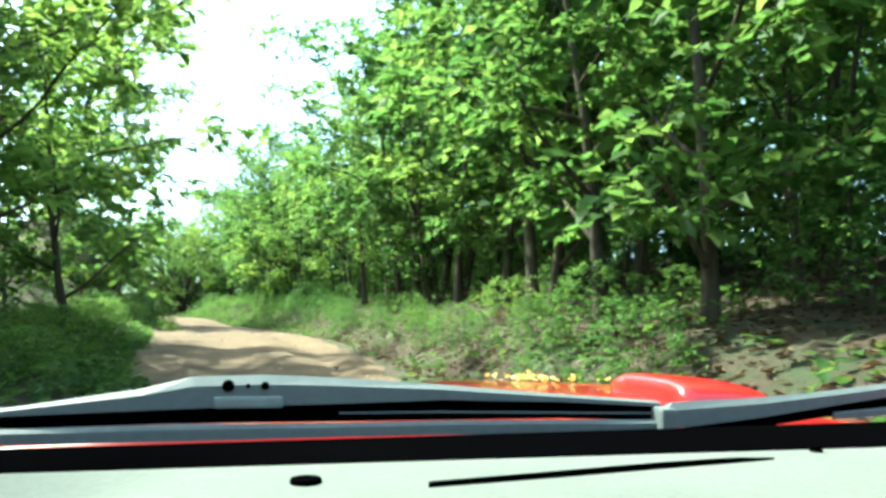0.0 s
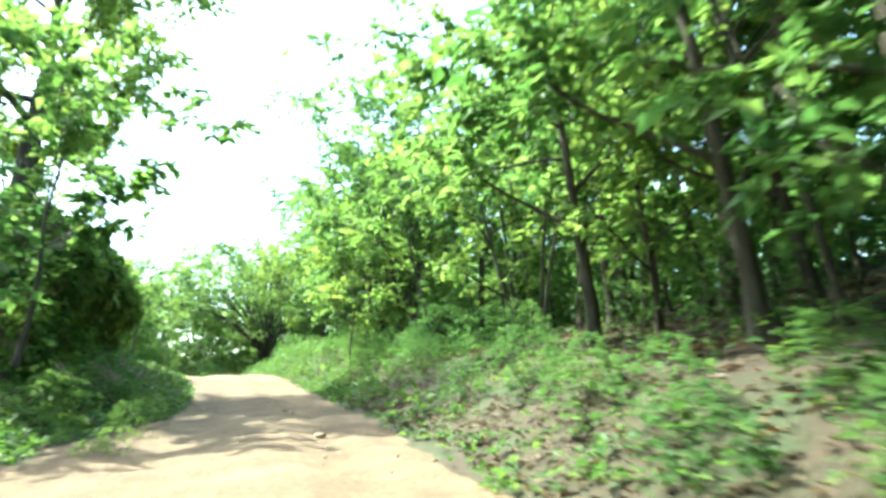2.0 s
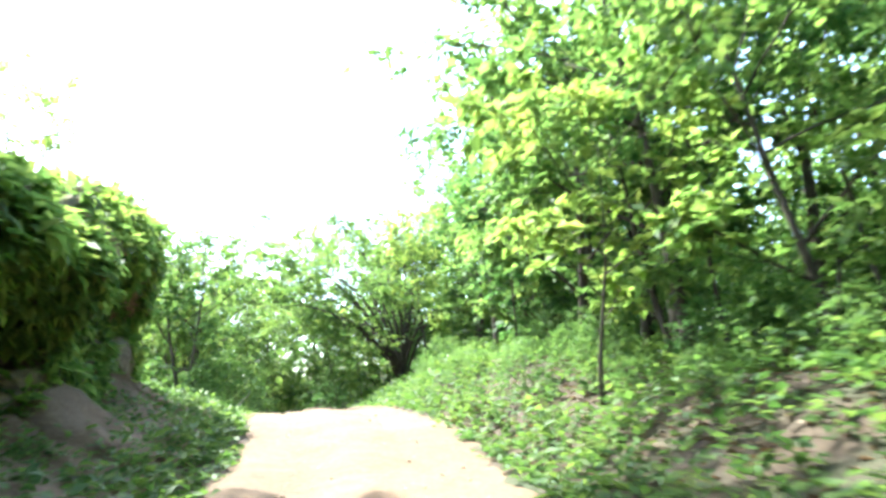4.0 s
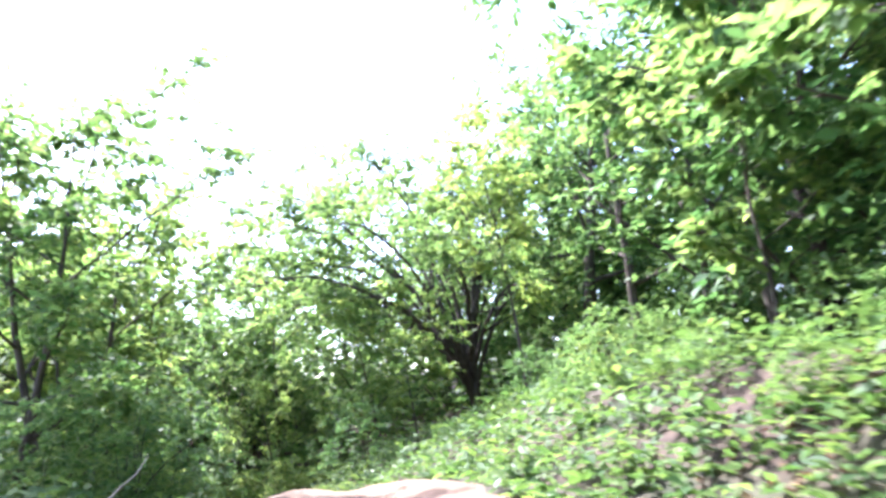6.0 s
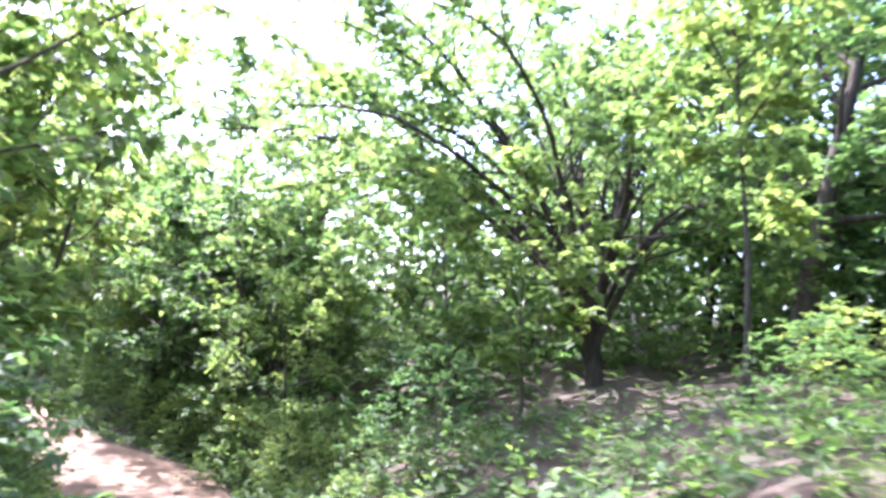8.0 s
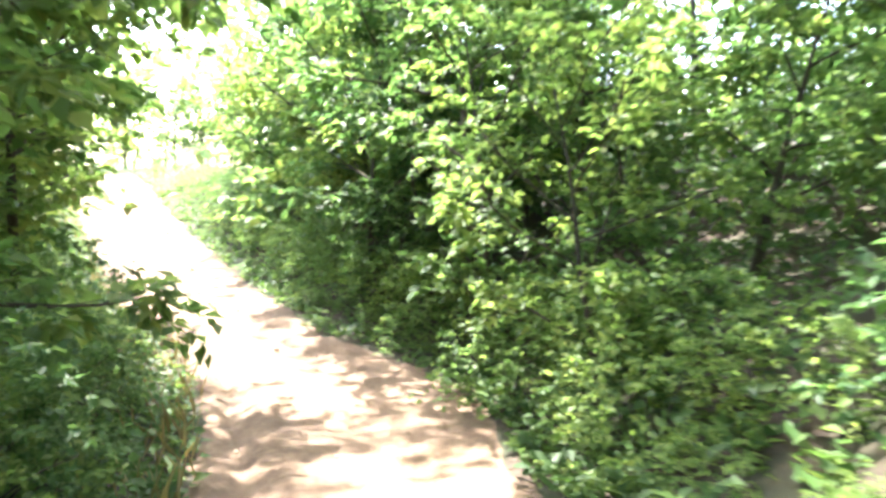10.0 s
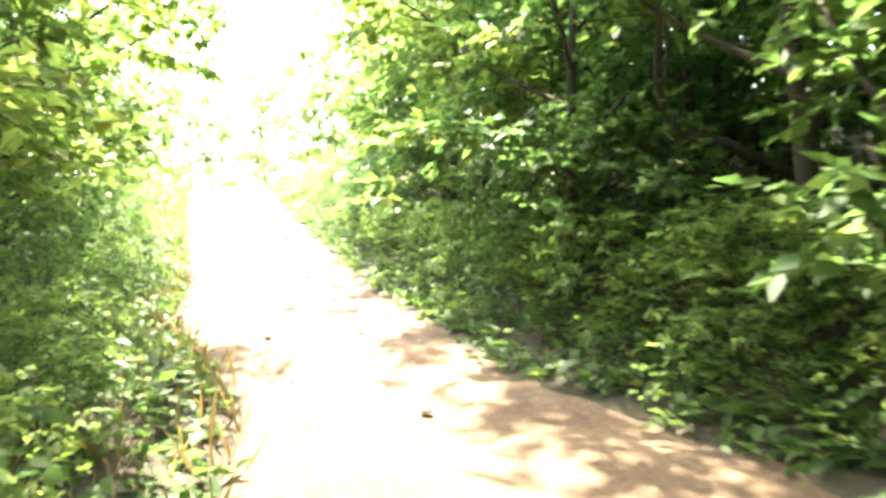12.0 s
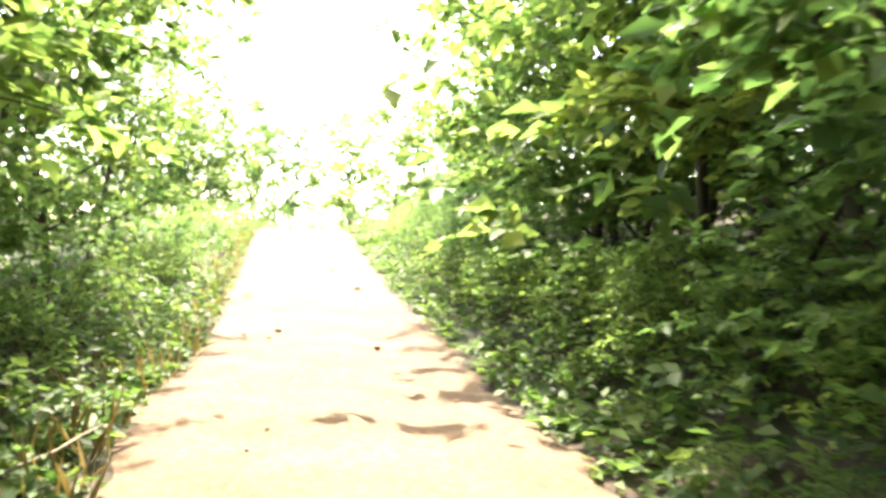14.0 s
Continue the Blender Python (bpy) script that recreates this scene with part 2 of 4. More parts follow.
def ground_height(x, y):
    s, o, z = from_track(x, y)
    x, y = np.ravel(x), np.ravel(y)
    ad = np.where(o > 0, np.abs(np.clip(o - wider(s), 0, None)), closed_in(s) - o)
    open_end = step(82, 96, s)
    right = (0.95 * step(1.7, 4.2, ad) + 0.2 * np.clip(ad - 4, 0, 14) * (1 - 0.75 * step(33, 38, s) * (1 - step(50, 56, s))) + 0.06 * np.clip(ad - 18, 0, 40)) * (1 - 0.8 * open_end)
    bank = step(22, 28, s) * (1 - step(44, 49, s))
    left = (0.5 * step(1.8, 4.5, ad) + 0.03 * np.clip(ad - 4, 0, 40) + bank * 1.5 * step(3.4, 6.5, ad) * (1 - step(10, 15, ad))) * (1 - 0.7 * open_end)
    h = z + np.where(o > 0, right, left)
    h += waves(x, y) * 0.25 * step(3, 12, ad) + 0.1 * waves(x * 4.1, y * 4.1) * step(1.8, 4, ad)
    return h - 0.3 * (1 - step(HALF - 0.6, HALF, ad))


def spot(s, o):
    """The place at s metres along the track and o metres to its right."""
    i = int(np.argmin(np.abs(ALONG - s)))
    t = TANGENT[i]
    x, y = TRACK[i, 0] + t[1] * o, TRACK[i, 1] - t[0] * o
    return x, y, float(ground_height([x], [y])[0])


def grid_mesh(name, xs, ys, mat):
    gx, gy = np.meshgrid(xs, ys)
    z = ground_height(gx, gy)
    v = np.stack([gx.ravel(), gy.ravel(), z], 1)
    w, hgt = len(xs), len(ys)
    k = (np.arange(hgt - 1)[:, None] * w + np.arange(w - 1)).ravel()[:, None]
    t = np.concatenate([k + [[0, 1, w]], k + [[1, w + 1, w]]], 1).reshape(-1, 3)
    return smooth(mesh_np(name, v, t, mat))


far = np.array([25, 60, 140, 300, 700, 1500.0])
xs = np.concatenate([-62 - far[::-1], np.arange(-62, 16.1, 0.5), 16 + far])
ys = np.concatenate([-14 - far[::-1], np.arange(-14, 88.1, 0.5), 88 + far])
ground = new("ground", grid_mesh("ground", xs, ys, LITTER))
tagged(ground, "brown leaf-littered forest floor with green patches", "ground", kind="structure")


def make_road():
    idx = np.where((ALONG > -14) & (ALONG < 112))[0]
    offs = np.linspace(-HALF - 0.6, HALF + 0.6, 29)
    n = len(offs)
    side = offs + wider(ALONG[idx])[:, None] * np.clip(offs / HALF, 0, 1.4) + closed_in(ALONG[idx])[:, None] * np.clip(-offs / HALF, 0, 1.4)
    px = TRACK[idx, 0][:, None] + TANGENT[idx, 1][:, None] * side
    py = TRACK[idx, 1][:, None] - TANGENT[idx, 0][:, None] * side
    rut = -0.05 * (np.exp(-((offs - 0.72) / 0.24) ** 2) + np.exp(-((offs + 0.72) / 0.24) ** 2)) + 0.03 * np.exp(-(offs / 0.3) ** 2)
    s = ALONG[idx][:, None]
    rough = 0.018 * np.sin(px * 3.1 + 2 * np.sin(py * 2.3)) + 0.014 * np.sin(py * 5.3 + 3 * np.sin(px * 4.1)) + 0.016 * np.sin(s * 0.9 + offs)
    edge = step(HALF - 0.15, HALF + 0.4, np.abs(offs + 0.12 * np.sin(s * 1.3 + 2 * np.sin(s * 0.37))))
    verge = ground_height(px, py).reshape(px.shape) - 0.035
    pz = (TRACK[idx, 2][:, None] + rut + rough) * (1 - edge) + verge * edge
    v = np.stack([px, py, pz], 2).reshape(-1, 3)
    k = (np.arange(len(idx) - 1)[:, None] * n + np.arange(n - 1)).ravel()[:, None]
    t = np.concatenate([k + [[0, 1, n]], k + [[1, n + 1, n]]], 1).reshape(-1, 3)
    road = new("road", smooth(mesh_np("road", v, t, DIRT)))
    return tagged(road, "rutted tan dirt track with loose stones", "dirt road", kind="structure")


make_road()


# ---- plants ----
def make_tree(seed, height, base, spread, limbs, twigs, per, leaf, mat, bark, radius, lean=0.0, rise=0.5, label="", reach=0.55, boughs=6):
    """A tree at the origin: trunk, limbs with their boughs, and a crown of leaves on twigs."""
    rng = np.random.default_rng(seed)
    tree = new("tree")
    trunk = curve_points((0, 0, -0.3), (lean, 0.03, 1), height * 0.93, 0.25, 9, rng, 0.045)
    f = np.linspace(0, 1, len(trunk))
    part_np("trunk", *tube(trunk, radius * (1 - 0.88 * f) * (1 + 0.5 * np.exp(-f * 14)), 9), bark, tree, soft=True)
    spots, ways = [], []
    for i in range(limbs):
        u = base / height + (0.97 - base / height) * ((i + 0.5) / limbs) ** 0.9
        at = np.array([np.interp(u, f, trunk[:, k]) for k in range(3)])
        w = i * 2.4 + rng.uniform(-0.4, 0.4)
        v = (u * height - base) / (height - base)
        length = spread * (0.55 + 1.1 * v * (1.25 - v)) * rng.uniform(0.75, 1.2)
        out = np.array([math.cos(w), math.sin(w), rise * rng.uniform(0.4, 1.5) + 0.5 * v])
        bough = curve_points(at, out, length, rng.uniform(-0.25, 0.35), 6, rng, 0.09)
        r0 = radius * (1 - 0.85 * u) * 0.55
        pieces = [tube(bough, np.linspace(r0, 0.012, len(bough)), 5)]
        for j in range(boughs):
            g = rng.uniform(0.2, 1.0)
            q = np.array([np.interp(g * 6, np.arange(7), bough[:, k]) for k in range(3)])
            d = unit(bough[min(int(g * 6) + 1, 6)] - bough[max(int(g * 6) - 1, 0)])
            d = unit(d + rng.normal(0, 0.6, 3) * [1, 1, 0.5])
            sub = curve_points(q, d, length * rng.uniform(0.3, 0.55), rng.uniform(-0.4, 0.3), 4, rng, 0.12)
            pieces.append(tube(sub, np.linspace(max(r0 * 0.4 * (1 - g * 0.5), 0.009), 0.005, len(sub)), 3))
            m = max(2, int(twigs / limbs / boughs))
            h = rng.uniform(0.1, 1.0, m) * 4
            here = np.stack([np.interp(h, np.arange(5), sub[:, k]) for k in range(3)], 1)
            spots.append(here)
            ways.append(unit(d + rng.normal(0, 0.75, (m, 3))))
        part_np("limb", *join(pieces), bark, tree, soft=True)
    spots, ways = np.concatenate(spots), np.concatenate(ways)
    part_np("crown", *sprays(spots, ways, per, reach, leaf, rng), mat, tree)
    return tagged(tree, label, "tree", "trees beside the track")


def make_bush(seed, height, spread, stems, twigs, per, leaf, mat, bark, label="", reach=0.4):
    """A shrub at the origin: stems from the ground, and leafy twigs all through its dome."""
    rng = np.random.default_rng(seed)
    bush = new("shrub")
    for i in range(stems):
        w = i * 2.4 + rng.uniform(-0.5, 0.5)
        tilt = rng.uniform(0.15, 1.0)
        d = np.array([math.cos(w) * tilt * spread / height, math.sin(w) * tilt * spread / height, 0.8])
        st = curve_points((rng.normal(0, 0.12), rng.normal(0, 0.12), -0.15), d, height * rng.uniform(0.7, 1.05), -0.25 * tilt, 6, rng, 0.09)
        part_np("stem", *tube(st, np.linspace(0.022, 0.005, 7) * (0.5 + height * 0.2), 4), bark, bush, soft=True)
    w = rng.uniform(0, 2 * np.pi, twigs)
    h = rng.uniform(0.03, 1.0, twigs)
    lump = 1 + 0.22 * np.sin(3 * w + seed) + 0.16 * np.sin(5 * w + 7 * h + seed)
    r = spread * np.sqrt(np.clip(1 - (np.clip(h - 0.25, 0, 1) / 0.78) ** 2, 0.02, 1)) * rng.uniform(0.35, 1.0, twigs) ** 0.6 * lump
    spots = np.stack([r * np.cos(w), r * np.sin(w), h * height * (0.85 + 0.2 * lump)], 1)
    ways = np.stack([np.cos(w), np.sin(w), rng.uniform(-0.3, 0.8, twigs)], 1)
    part_np("foliage", *sprays(spots, ways, per, reach, leaf, rng, 0.8), mat, bush)
    return tagged(bush, label, "shrub", "shrubs beside the track")


def put(kind, x, y, turn, size, sink=0.0, tilt=0.0, used=set()):
    """Stands the plant, or a copy of it once it is in use, on the ground."""
    z = float(ground_height([x], [y])[0]) - sink
    m = pose(x, y, z, tilt, 0, turn) @ Matrix.Diagonal((size, size, size, 1))
    if kind.name in used:
        return copy_thing(kind, m)
    used.add(kind.name)
    kind.matrix_basis = m
    return kind


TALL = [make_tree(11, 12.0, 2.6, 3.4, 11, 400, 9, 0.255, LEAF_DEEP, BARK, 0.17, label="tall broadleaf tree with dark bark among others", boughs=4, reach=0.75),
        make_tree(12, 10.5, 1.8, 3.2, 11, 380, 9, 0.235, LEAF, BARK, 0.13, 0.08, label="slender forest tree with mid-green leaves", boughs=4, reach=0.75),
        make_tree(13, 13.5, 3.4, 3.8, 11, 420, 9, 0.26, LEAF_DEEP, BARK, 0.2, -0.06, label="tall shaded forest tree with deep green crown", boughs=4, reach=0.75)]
SMALL = [make_tree(21, 6.2, 0.8, 2.4, 12, 430, 10, 0.166, LEAF, BARK, 0.075, 0.1, label="young broadleaf tree with low leafy limbs", boughs=5),
         make_tree(22, 5.4, 0.6, 2.3, 12, 420, 10, 0.16, LEAF_LIGHT, BARK, 0.065, -0.1, label="young yellow-green tree in the sun", boughs=5),
         make_tree(23, 7.0, 1.0, 2.6, 12, 450, 10, 0.17, LEAF, BARK, 0.085, 0.0, label="slim roadside tree with dense green foliage", boughs=5)]
BUSH = [make_bush(31, 2.3, 1.5, 7, 270, 8, 0.156, LEAF, BARK, "leafy green shrub at the edge of the track"),
        make_bush(32, 1.6, 1.4, 6, 245, 8, 0.127, LEAF_LIGHT, BARK, "low bright-green shrub on the roadside bank"),
        make_bush(33, 2.9, 1.8, 7, 300, 8, 0.16, LEAF_DEEP, BARK, "dense dark-green shrub under the trees")]
THICKET = [make_bush(34, 3.0, 1.9, 5, 190, 8, 0.19, LEAF_DEEP, BARK, "dense shady thicket shrub behind the verge", 0.55),
           make_bush(35, 2.6, 1.8, 5, 180, 8, 0.18, LEAF, BARK, "mid-green thicket shrub behind the verge", 0.55)]

rng = np.random.default_rng(5)


BELT = []


def belt(kinds, s0, s1, gap, off, wander, lo, hi):
    """Places in a belt of thicket behind the trees, off metres to the right of the track."""
    s = s0
    while s < s1:
        x, y, z = spot(s, off + rng.uniform(-wander, wander))
        BELT.append((kinds[int(rng.integers(len(kinds)))], x, y, z, float(rng.uniform(0, 6.28)), float(rng.uniform(lo, hi))))
        s += gap * float(rng.uniform(0.75, 1.25))


def make_belt():
    """All those thickets as leafy masses, with turned copies of the leaves of the two kinds."""
    shapes = {}
    for kind in THICKET:
        both = []
        for ob in kind.children:
            me = ob.data
            v = np.empty(len(me.vertices) * 3, np.float32)
            me.vertices.foreach_get("co", v)
            t = np.empty(len(me.loops), np.int32)
            me.loops.foreach_get("vertex_index", t)
            if ob.name.startswith("foliage"):
                both.append((v.reshape(-1, 3), t.reshape(-1, 3)))
        shapes[kind.name] = join(both)
    pieces = []
    for kind, x, y, z, turn, size in BELT:
        v, t = shapes[kind.name]
        c, k = math.cos(turn) * size, math.sin(turn) * size
        pieces.append((np.stack([v[:, 0] * c - v[:, 1] * k + x, v[:, 0] * k + v[:, 1] * c + y, v[:, 2] * size + z], 1), t))
    v, t = join(pieces)
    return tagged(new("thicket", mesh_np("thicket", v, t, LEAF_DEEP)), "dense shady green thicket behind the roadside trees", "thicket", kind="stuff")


def row(kinds, s0, s1, gap, off, wander, lo, hi, sink=0.0):
    """A straggling row of plants along the track, off metres to its right."""
    s = s0
    while s < s1:
        o = off + rng.uniform(-wander, wander) + float(wider(s) if off > 0 else closed_in(s))
        x, y, z = spot(s, o)
        put(kinds[int(rng.integers(len(kinds)))], x, y, float(rng.uniform(0, 360)), float(rng.uniform(lo, hi)), sink, float(rng.uniform(-5, 5)))
        s += gap * float(rng.uniform(0.75, 1.25))


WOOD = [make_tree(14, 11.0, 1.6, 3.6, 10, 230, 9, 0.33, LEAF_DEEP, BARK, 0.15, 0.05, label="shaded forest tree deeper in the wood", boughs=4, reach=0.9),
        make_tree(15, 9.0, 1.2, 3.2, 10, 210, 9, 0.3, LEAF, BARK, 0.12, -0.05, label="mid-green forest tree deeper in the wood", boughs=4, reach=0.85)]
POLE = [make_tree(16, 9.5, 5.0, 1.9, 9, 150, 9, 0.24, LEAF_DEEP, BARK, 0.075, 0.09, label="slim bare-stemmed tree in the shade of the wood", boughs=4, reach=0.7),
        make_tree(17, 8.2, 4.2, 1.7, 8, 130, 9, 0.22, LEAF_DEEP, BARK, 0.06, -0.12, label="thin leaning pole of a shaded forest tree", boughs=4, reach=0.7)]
OVERHANG = make_tree(25, 6.6, 2.5, 2.9, 12, 420, 10, 0.16, LEAF_LIGHT, BARK, 0.07, 0.12, label="light green roadside tree arching over the track", boughs=5)
SHADY = make_tree(24, 5.6, 0.5, 2.3, 12, 460, 10, 0.165, LEAF_DEEP, BARK, 0.07, 0.06, label="dense dark-green young tree beside the track", boughs=5)
# right of the track
row(BUSH[2:], 6, 34, 3.6, 5.2, 0.5, 0.4, 0.7)
row(BUSH, 8, 36, 2.3, 3.5, 0.5, 0.32, 0.6)
row(BUSH[2:], 6, 27, 1.5, 2.9, 0.4, 0.3, 0.5)
row(BUSH[1:2] + BUSH[:1], 30, 45, 2.2, 2.5, 0.2, 0.24, 0.34)
row(BUSH, 34, 43, 1.8, 4.4, 0.4, 0.5, 0.8)
row(BUSH, 48, 57, 2.2, 3.6, 0.25, 0.26, 0.36)
row(BUSH, 57.5, 89, 1.5, 3.1, 0.25, 0.85, 1.15)
row(BUSH[1:], 56, 61, 1.5, 2.3, 0.15, 0.4, 0.55)
row(BUSH[:2], 60, 75, 1.3, 2.15, 0.12, 0.28, 0.4)
row(BUSH[:2], 62, 80, 1.2, 2.9, 0.2, 0.9, 1.25)
row(SMALL, 7, 42, 3.6, 6.2, 0.7, 0.9, 1.2)
row(SMALL, 60, 69, 2.4, 5.0, 0.4, 0.55, 0.68)
row(SMALL, 69, 82, 2.4, 4.8, 0.4, 0.8, 1.05)
row(SMALL[1:2], 75, 86, 2.6, 5.0, 0.5, 0.95, 1.15)
belt(THICKET, 62, 78, 3.2, 7.0, 0.8, 0.9, 1.2)
row(TALL, 0, 43, 3.4, 8.4, 0.9, 0.85, 1.1)
row(SMALL[2:] + [SHADY], 1, 28, 3.0, 4.7, 0.4, 1.15, 1.45)
put(SMALL[2], *spot(41.0, 5.4)[:2], 60, 1.3)
put(SMALL[2], *spot(45.0, 5.6)[:2], 200, 1.25)
row(POLE, 3, 42, 1.5, 7.2, 1.4, 0.8, 1.1)
row(POLE, 3, 42, 2.8, 10.6, 1.2, 0.9, 1.2)
row(WOOD, 2, 46, 4.0, 14.0, 1.5, 0.95, 1.2)
row(WOOD, 46, 66, 3.0, 16.5, 1.5, 0.7, 0.85)
belt(THICKET, 0, 58, 2.3, 13.0, 0.8, 1.1, 1.5)
belt(THICKET, 0, 60, 2.2, 16.5, 0.9, 1.5, 2.0)
belt(THICKET[:1], 4, 22, 2.6, 9.6, 0.7, 0.6, 0.9)
row(SMALL, 0, 60, 5.0, 15.0, 1.2, 1.3, 1.7)
belt(THICKET[1:], 46, 66, 2.2, 11.8, 0.6, 0.75, 1.0)
belt(THICKET[1:], 44, 68, 2.2, 20.5, 1.0, 1.8, 2.3)
belt(THICKET, 40, 70, 2.6, 25.0, 1.0, 2.0, 2.6)
for k, (x, y) in enumerate(((-27.0, 66.0), (-24.0, 67.5), (-20.5, 67.0), (-16.5, 65.5), (-13.0, 61.5), (-30.5, 67.0), (-18.0, 70.5), (-23.0, 71.5), (-26.5, 70.0), (-10.5, 58.0))):
    put(SMALL[(0, 1, 2)[k % 3]], x, y, 83.0 * k, 1.25 + 0.1 * (k % 4))
row(BUSH[2:], 43, 55, 1.9, 5.4, 0.4, 0.55, 0.8)
row(BUSH[::2], 37, 50, 1.7, 3.3, 0.3, 0.45, 0.65)
for s_at, o_at, turn, size in ((45.0, 7.0, 20, 1.3), (47.5, 7.4, 130, 1.25), (50.0, 7.8, 220, 1.35), (52.6, 8.4, 310, 1.2)):
    put(SHADY, *spot(s_at, o_at)[:2], turn, size)
for s_at, o_at, turn in ((71.0, 4.3, 40), (73.5, 4.1, 150), (76.0, 3.9, 260)):
    put(SMALL[1], *spot(s_at, o_at)[:2], turn, 1.2)
put(SHADY, -33.4, 61.2, 30, 1.0)
put(BUSH[1], -30.2, 57.0, 90, 0.8)
put(SHADY, -33.2, 58.6, 140, 0.95)
put(SHADY, -28.9, 57.2, 260, 0.8)
put(SMALL[1], -26.0, 55.4, 60, 0.62)
put(BUSH[1], -24.9, 54.2, 20, 1.25)
put(BUSH[1], -27.2, 55.6, 200, 1.3)
put(BUSH[1], -17.2, 56.6, 80, 1.75)
put(BUSH[0], -15.6, 54.2, 150, 1.2)
for k, (x, y) in enumerate(((-33.0, 62.0), (-35.0, 64.5), (-31.0, 65.0), (-37.0, 62.0), (-39.0, 66.0), (-28.0, 63.0), (-25.0, 64.0), (-41.0, 64.0), (-43.5, 66.5), (-34.0, 67.5))):
    put(THICKET[k % 2], x, y, 50.0 * k, 1.35)
for k, (x, y) in enumerate(((-30.0, 70.0), (-33.5, 72.0), (-26.5, 68.5), (-36.5, 68.5), (-29.0, 75.0), (-39.0, 73.0), (-20.5, 71.5), (-15.0, 69.5), (-9.5, 65.5), (-22.5, 77.0), (-13.5, 76.0), (-6.5, 71.5))):
    put(WOOD[k % 2], x, y, 70.0 * k, 0.85)
belt(THICKET, 6, 54, 4.0, 11.0, 1.2, 0.7, 1.0)
belt(THICKET, 62, 84, 3.2, 10.0, 1.2, 0.9, 1.3)
belt(THICKET, 42, 66, 2.6, 14.5, 1.0, 1.1, 1.4)
# left of the track
row(BUSH[:2], 14, 30, 1.8, -2.3, 0.15, 0.26, 0.38)
row(BUSH[1:2], 3, 26, 2.0, -3.2, 0.4, 0.7, 1.1)
row(BUSH[:2], 26, 50, 2.6, -3.3, 0.2, 0.28, 0.45)
row(BUSH, 50, 88, 1.6, -3.1, 0.25, 0.75, 1.1)
row(BUSH, 51, 60, 1.5, -2.55, 0.15, 0.75, 1.0)
row(SMALL[1:2], 3, 24, 3.4, -5.2, 0.6, 0.9, 1.2)
row(SMALL[1:2] + SMALL[:1], 51, 61, 1.9, -3.7, 0.25, 0.8, 1.05)
row(SMALL[1:2] + SMALL[:1], 61, 77, 2.3, -4.7, 0.4, 0.8, 1.1)
row(BUSH, 54.5, 66, 1.2, -2.75, 0.1, 0.8, 1.0)
row(TALL, 0, 24, 4.2, -9.0, 1.0, 0.8, 1.0)
# added to shade the start and right bank; those before s 0 stay unseen
row(TALL, -9, 20, 4.3, -7.0, 0.4, 0.95, 1.15)
for s_at, turn in ((26.4, 30), (28.0, 140), (29.6, 260), (31.4, 80)):
    put(BUSH[1], *spot(s_at, -2.15)[:2], turn, 0.62)
belt(THICKET, 0, 30, 4.2, -8.0, 1.5, 0.9, 1.3)
belt(THICKET[1:], 52, 84, 4.2, -10.0, 1.5, 0.6, 0.9)
row(WOOD, -6, 28, 4.6, -14.0, 1.5, 0.9, 1.2)
for s_at, o_at, turn in ((60.5, -3.8, 15), (63.0, -3.6, 95), (66.0, -3.7, 300)):
    put(SMALL[1], *spot(s_at, o_at)[:2], turn, 1.2)
for s_at, o_at, turn in ((72.0, -3.9, 15), (74.5, -4.0, 95), (77.0, -3.9, 170), (79.5, -4.0, 300), (82.5, -4.3, 40)):
    put(SMALL[int(s_at) % 2], *spot(s_at, o_at)[:2], turn, 0.95)
for s_at, o_at, turn in ((62.6, -3.4, 40), (64.6, -2.5, 160), (66.0, -2.9, 280)):
    put(OVERHANG, *spot(s_at, o_at)[:2], turn, 1.05)
row(BUSH, 17, 34, 1.3, -3.0, 0.3, 0.55, 0.85)
put(TALL[1], *spot(12.5, 4.4)[:2], 40, 0.9)
put(TALL[0], *spot(21.0, 4.8)[:2], 140, 0.85)
put(SMALL[1], *spot(17.2, -4.4)[:2], 30, 1.45)
put(SMALL[1], *spot(12.4, -4.9)[:2], 130, 1.35)
for s_at, o_at, turn in ((68.2, -4.0, 110), (70.8, -3.9, 250)):
    put(SMALL[1], *spot(s_at, o_at)[:2], turn, 1.15)
# beyond the end of the lane
row(BUSH, 98, 112, 2.2, -3.5, 1.5, 0.5, 0.8)
row(BUSH, 98, 112, 2.2, 3.5, 1.5, 0.6, 0.9)
row(BUSH[2:], 100, 112, 3.0, 0.0, 0.8, 0.5, 0.7)
for k in range(9):
    put(BUSH[2], *spot(97.5 + 0.8 * (k % 3), -6.4 + 1.6 * k)[:2], 47.0 * k, 0.5 + 0.1 * (k % 4))
for k in range(8):
    put(SMALL[(0, 1, 1)[k % 3]], *spot(106 + 3.0 * (k % 3), -10.5 + 3.0 * k)[:2], 71.0 * k, 1.15 + 0.15 * (k % 3))
row(SMALL, 98, 120, 3.0, -10.0, 2.5, 0.9, 1.3)
row(SMALL, 98, 120, 3.0, 9.0, 2.5, 0.9, 1.3)
FAR = [make_tree(41, 9.0, 1.0, 3.6, 9, 190, 9, 0.5, LEAF_LIGHT, BARK, 0.16, label="distant sunlit tree beyond the lane", boughs=3, reach=1.0),
       make_tree(42, 11.0, 1.5, 4.2, 9, 210, 9, 0.55, LEAF, BARK, 0.18, label="distant broadleaf tree beyond the lane", boughs=3, reach=1.1)]
for k in range(34):
    w = radians(-118 + k * 3.6 + rng.uniform(-1, 1))
    r = rng.uniform(55, 85)
    put(FAR[k % 2], -38 + r * math.sin(w) * 1.1, 62 + r * math.cos(w), float(rng.uniform(0, 360)), float(rng.uniform(0.8, 1.2)))
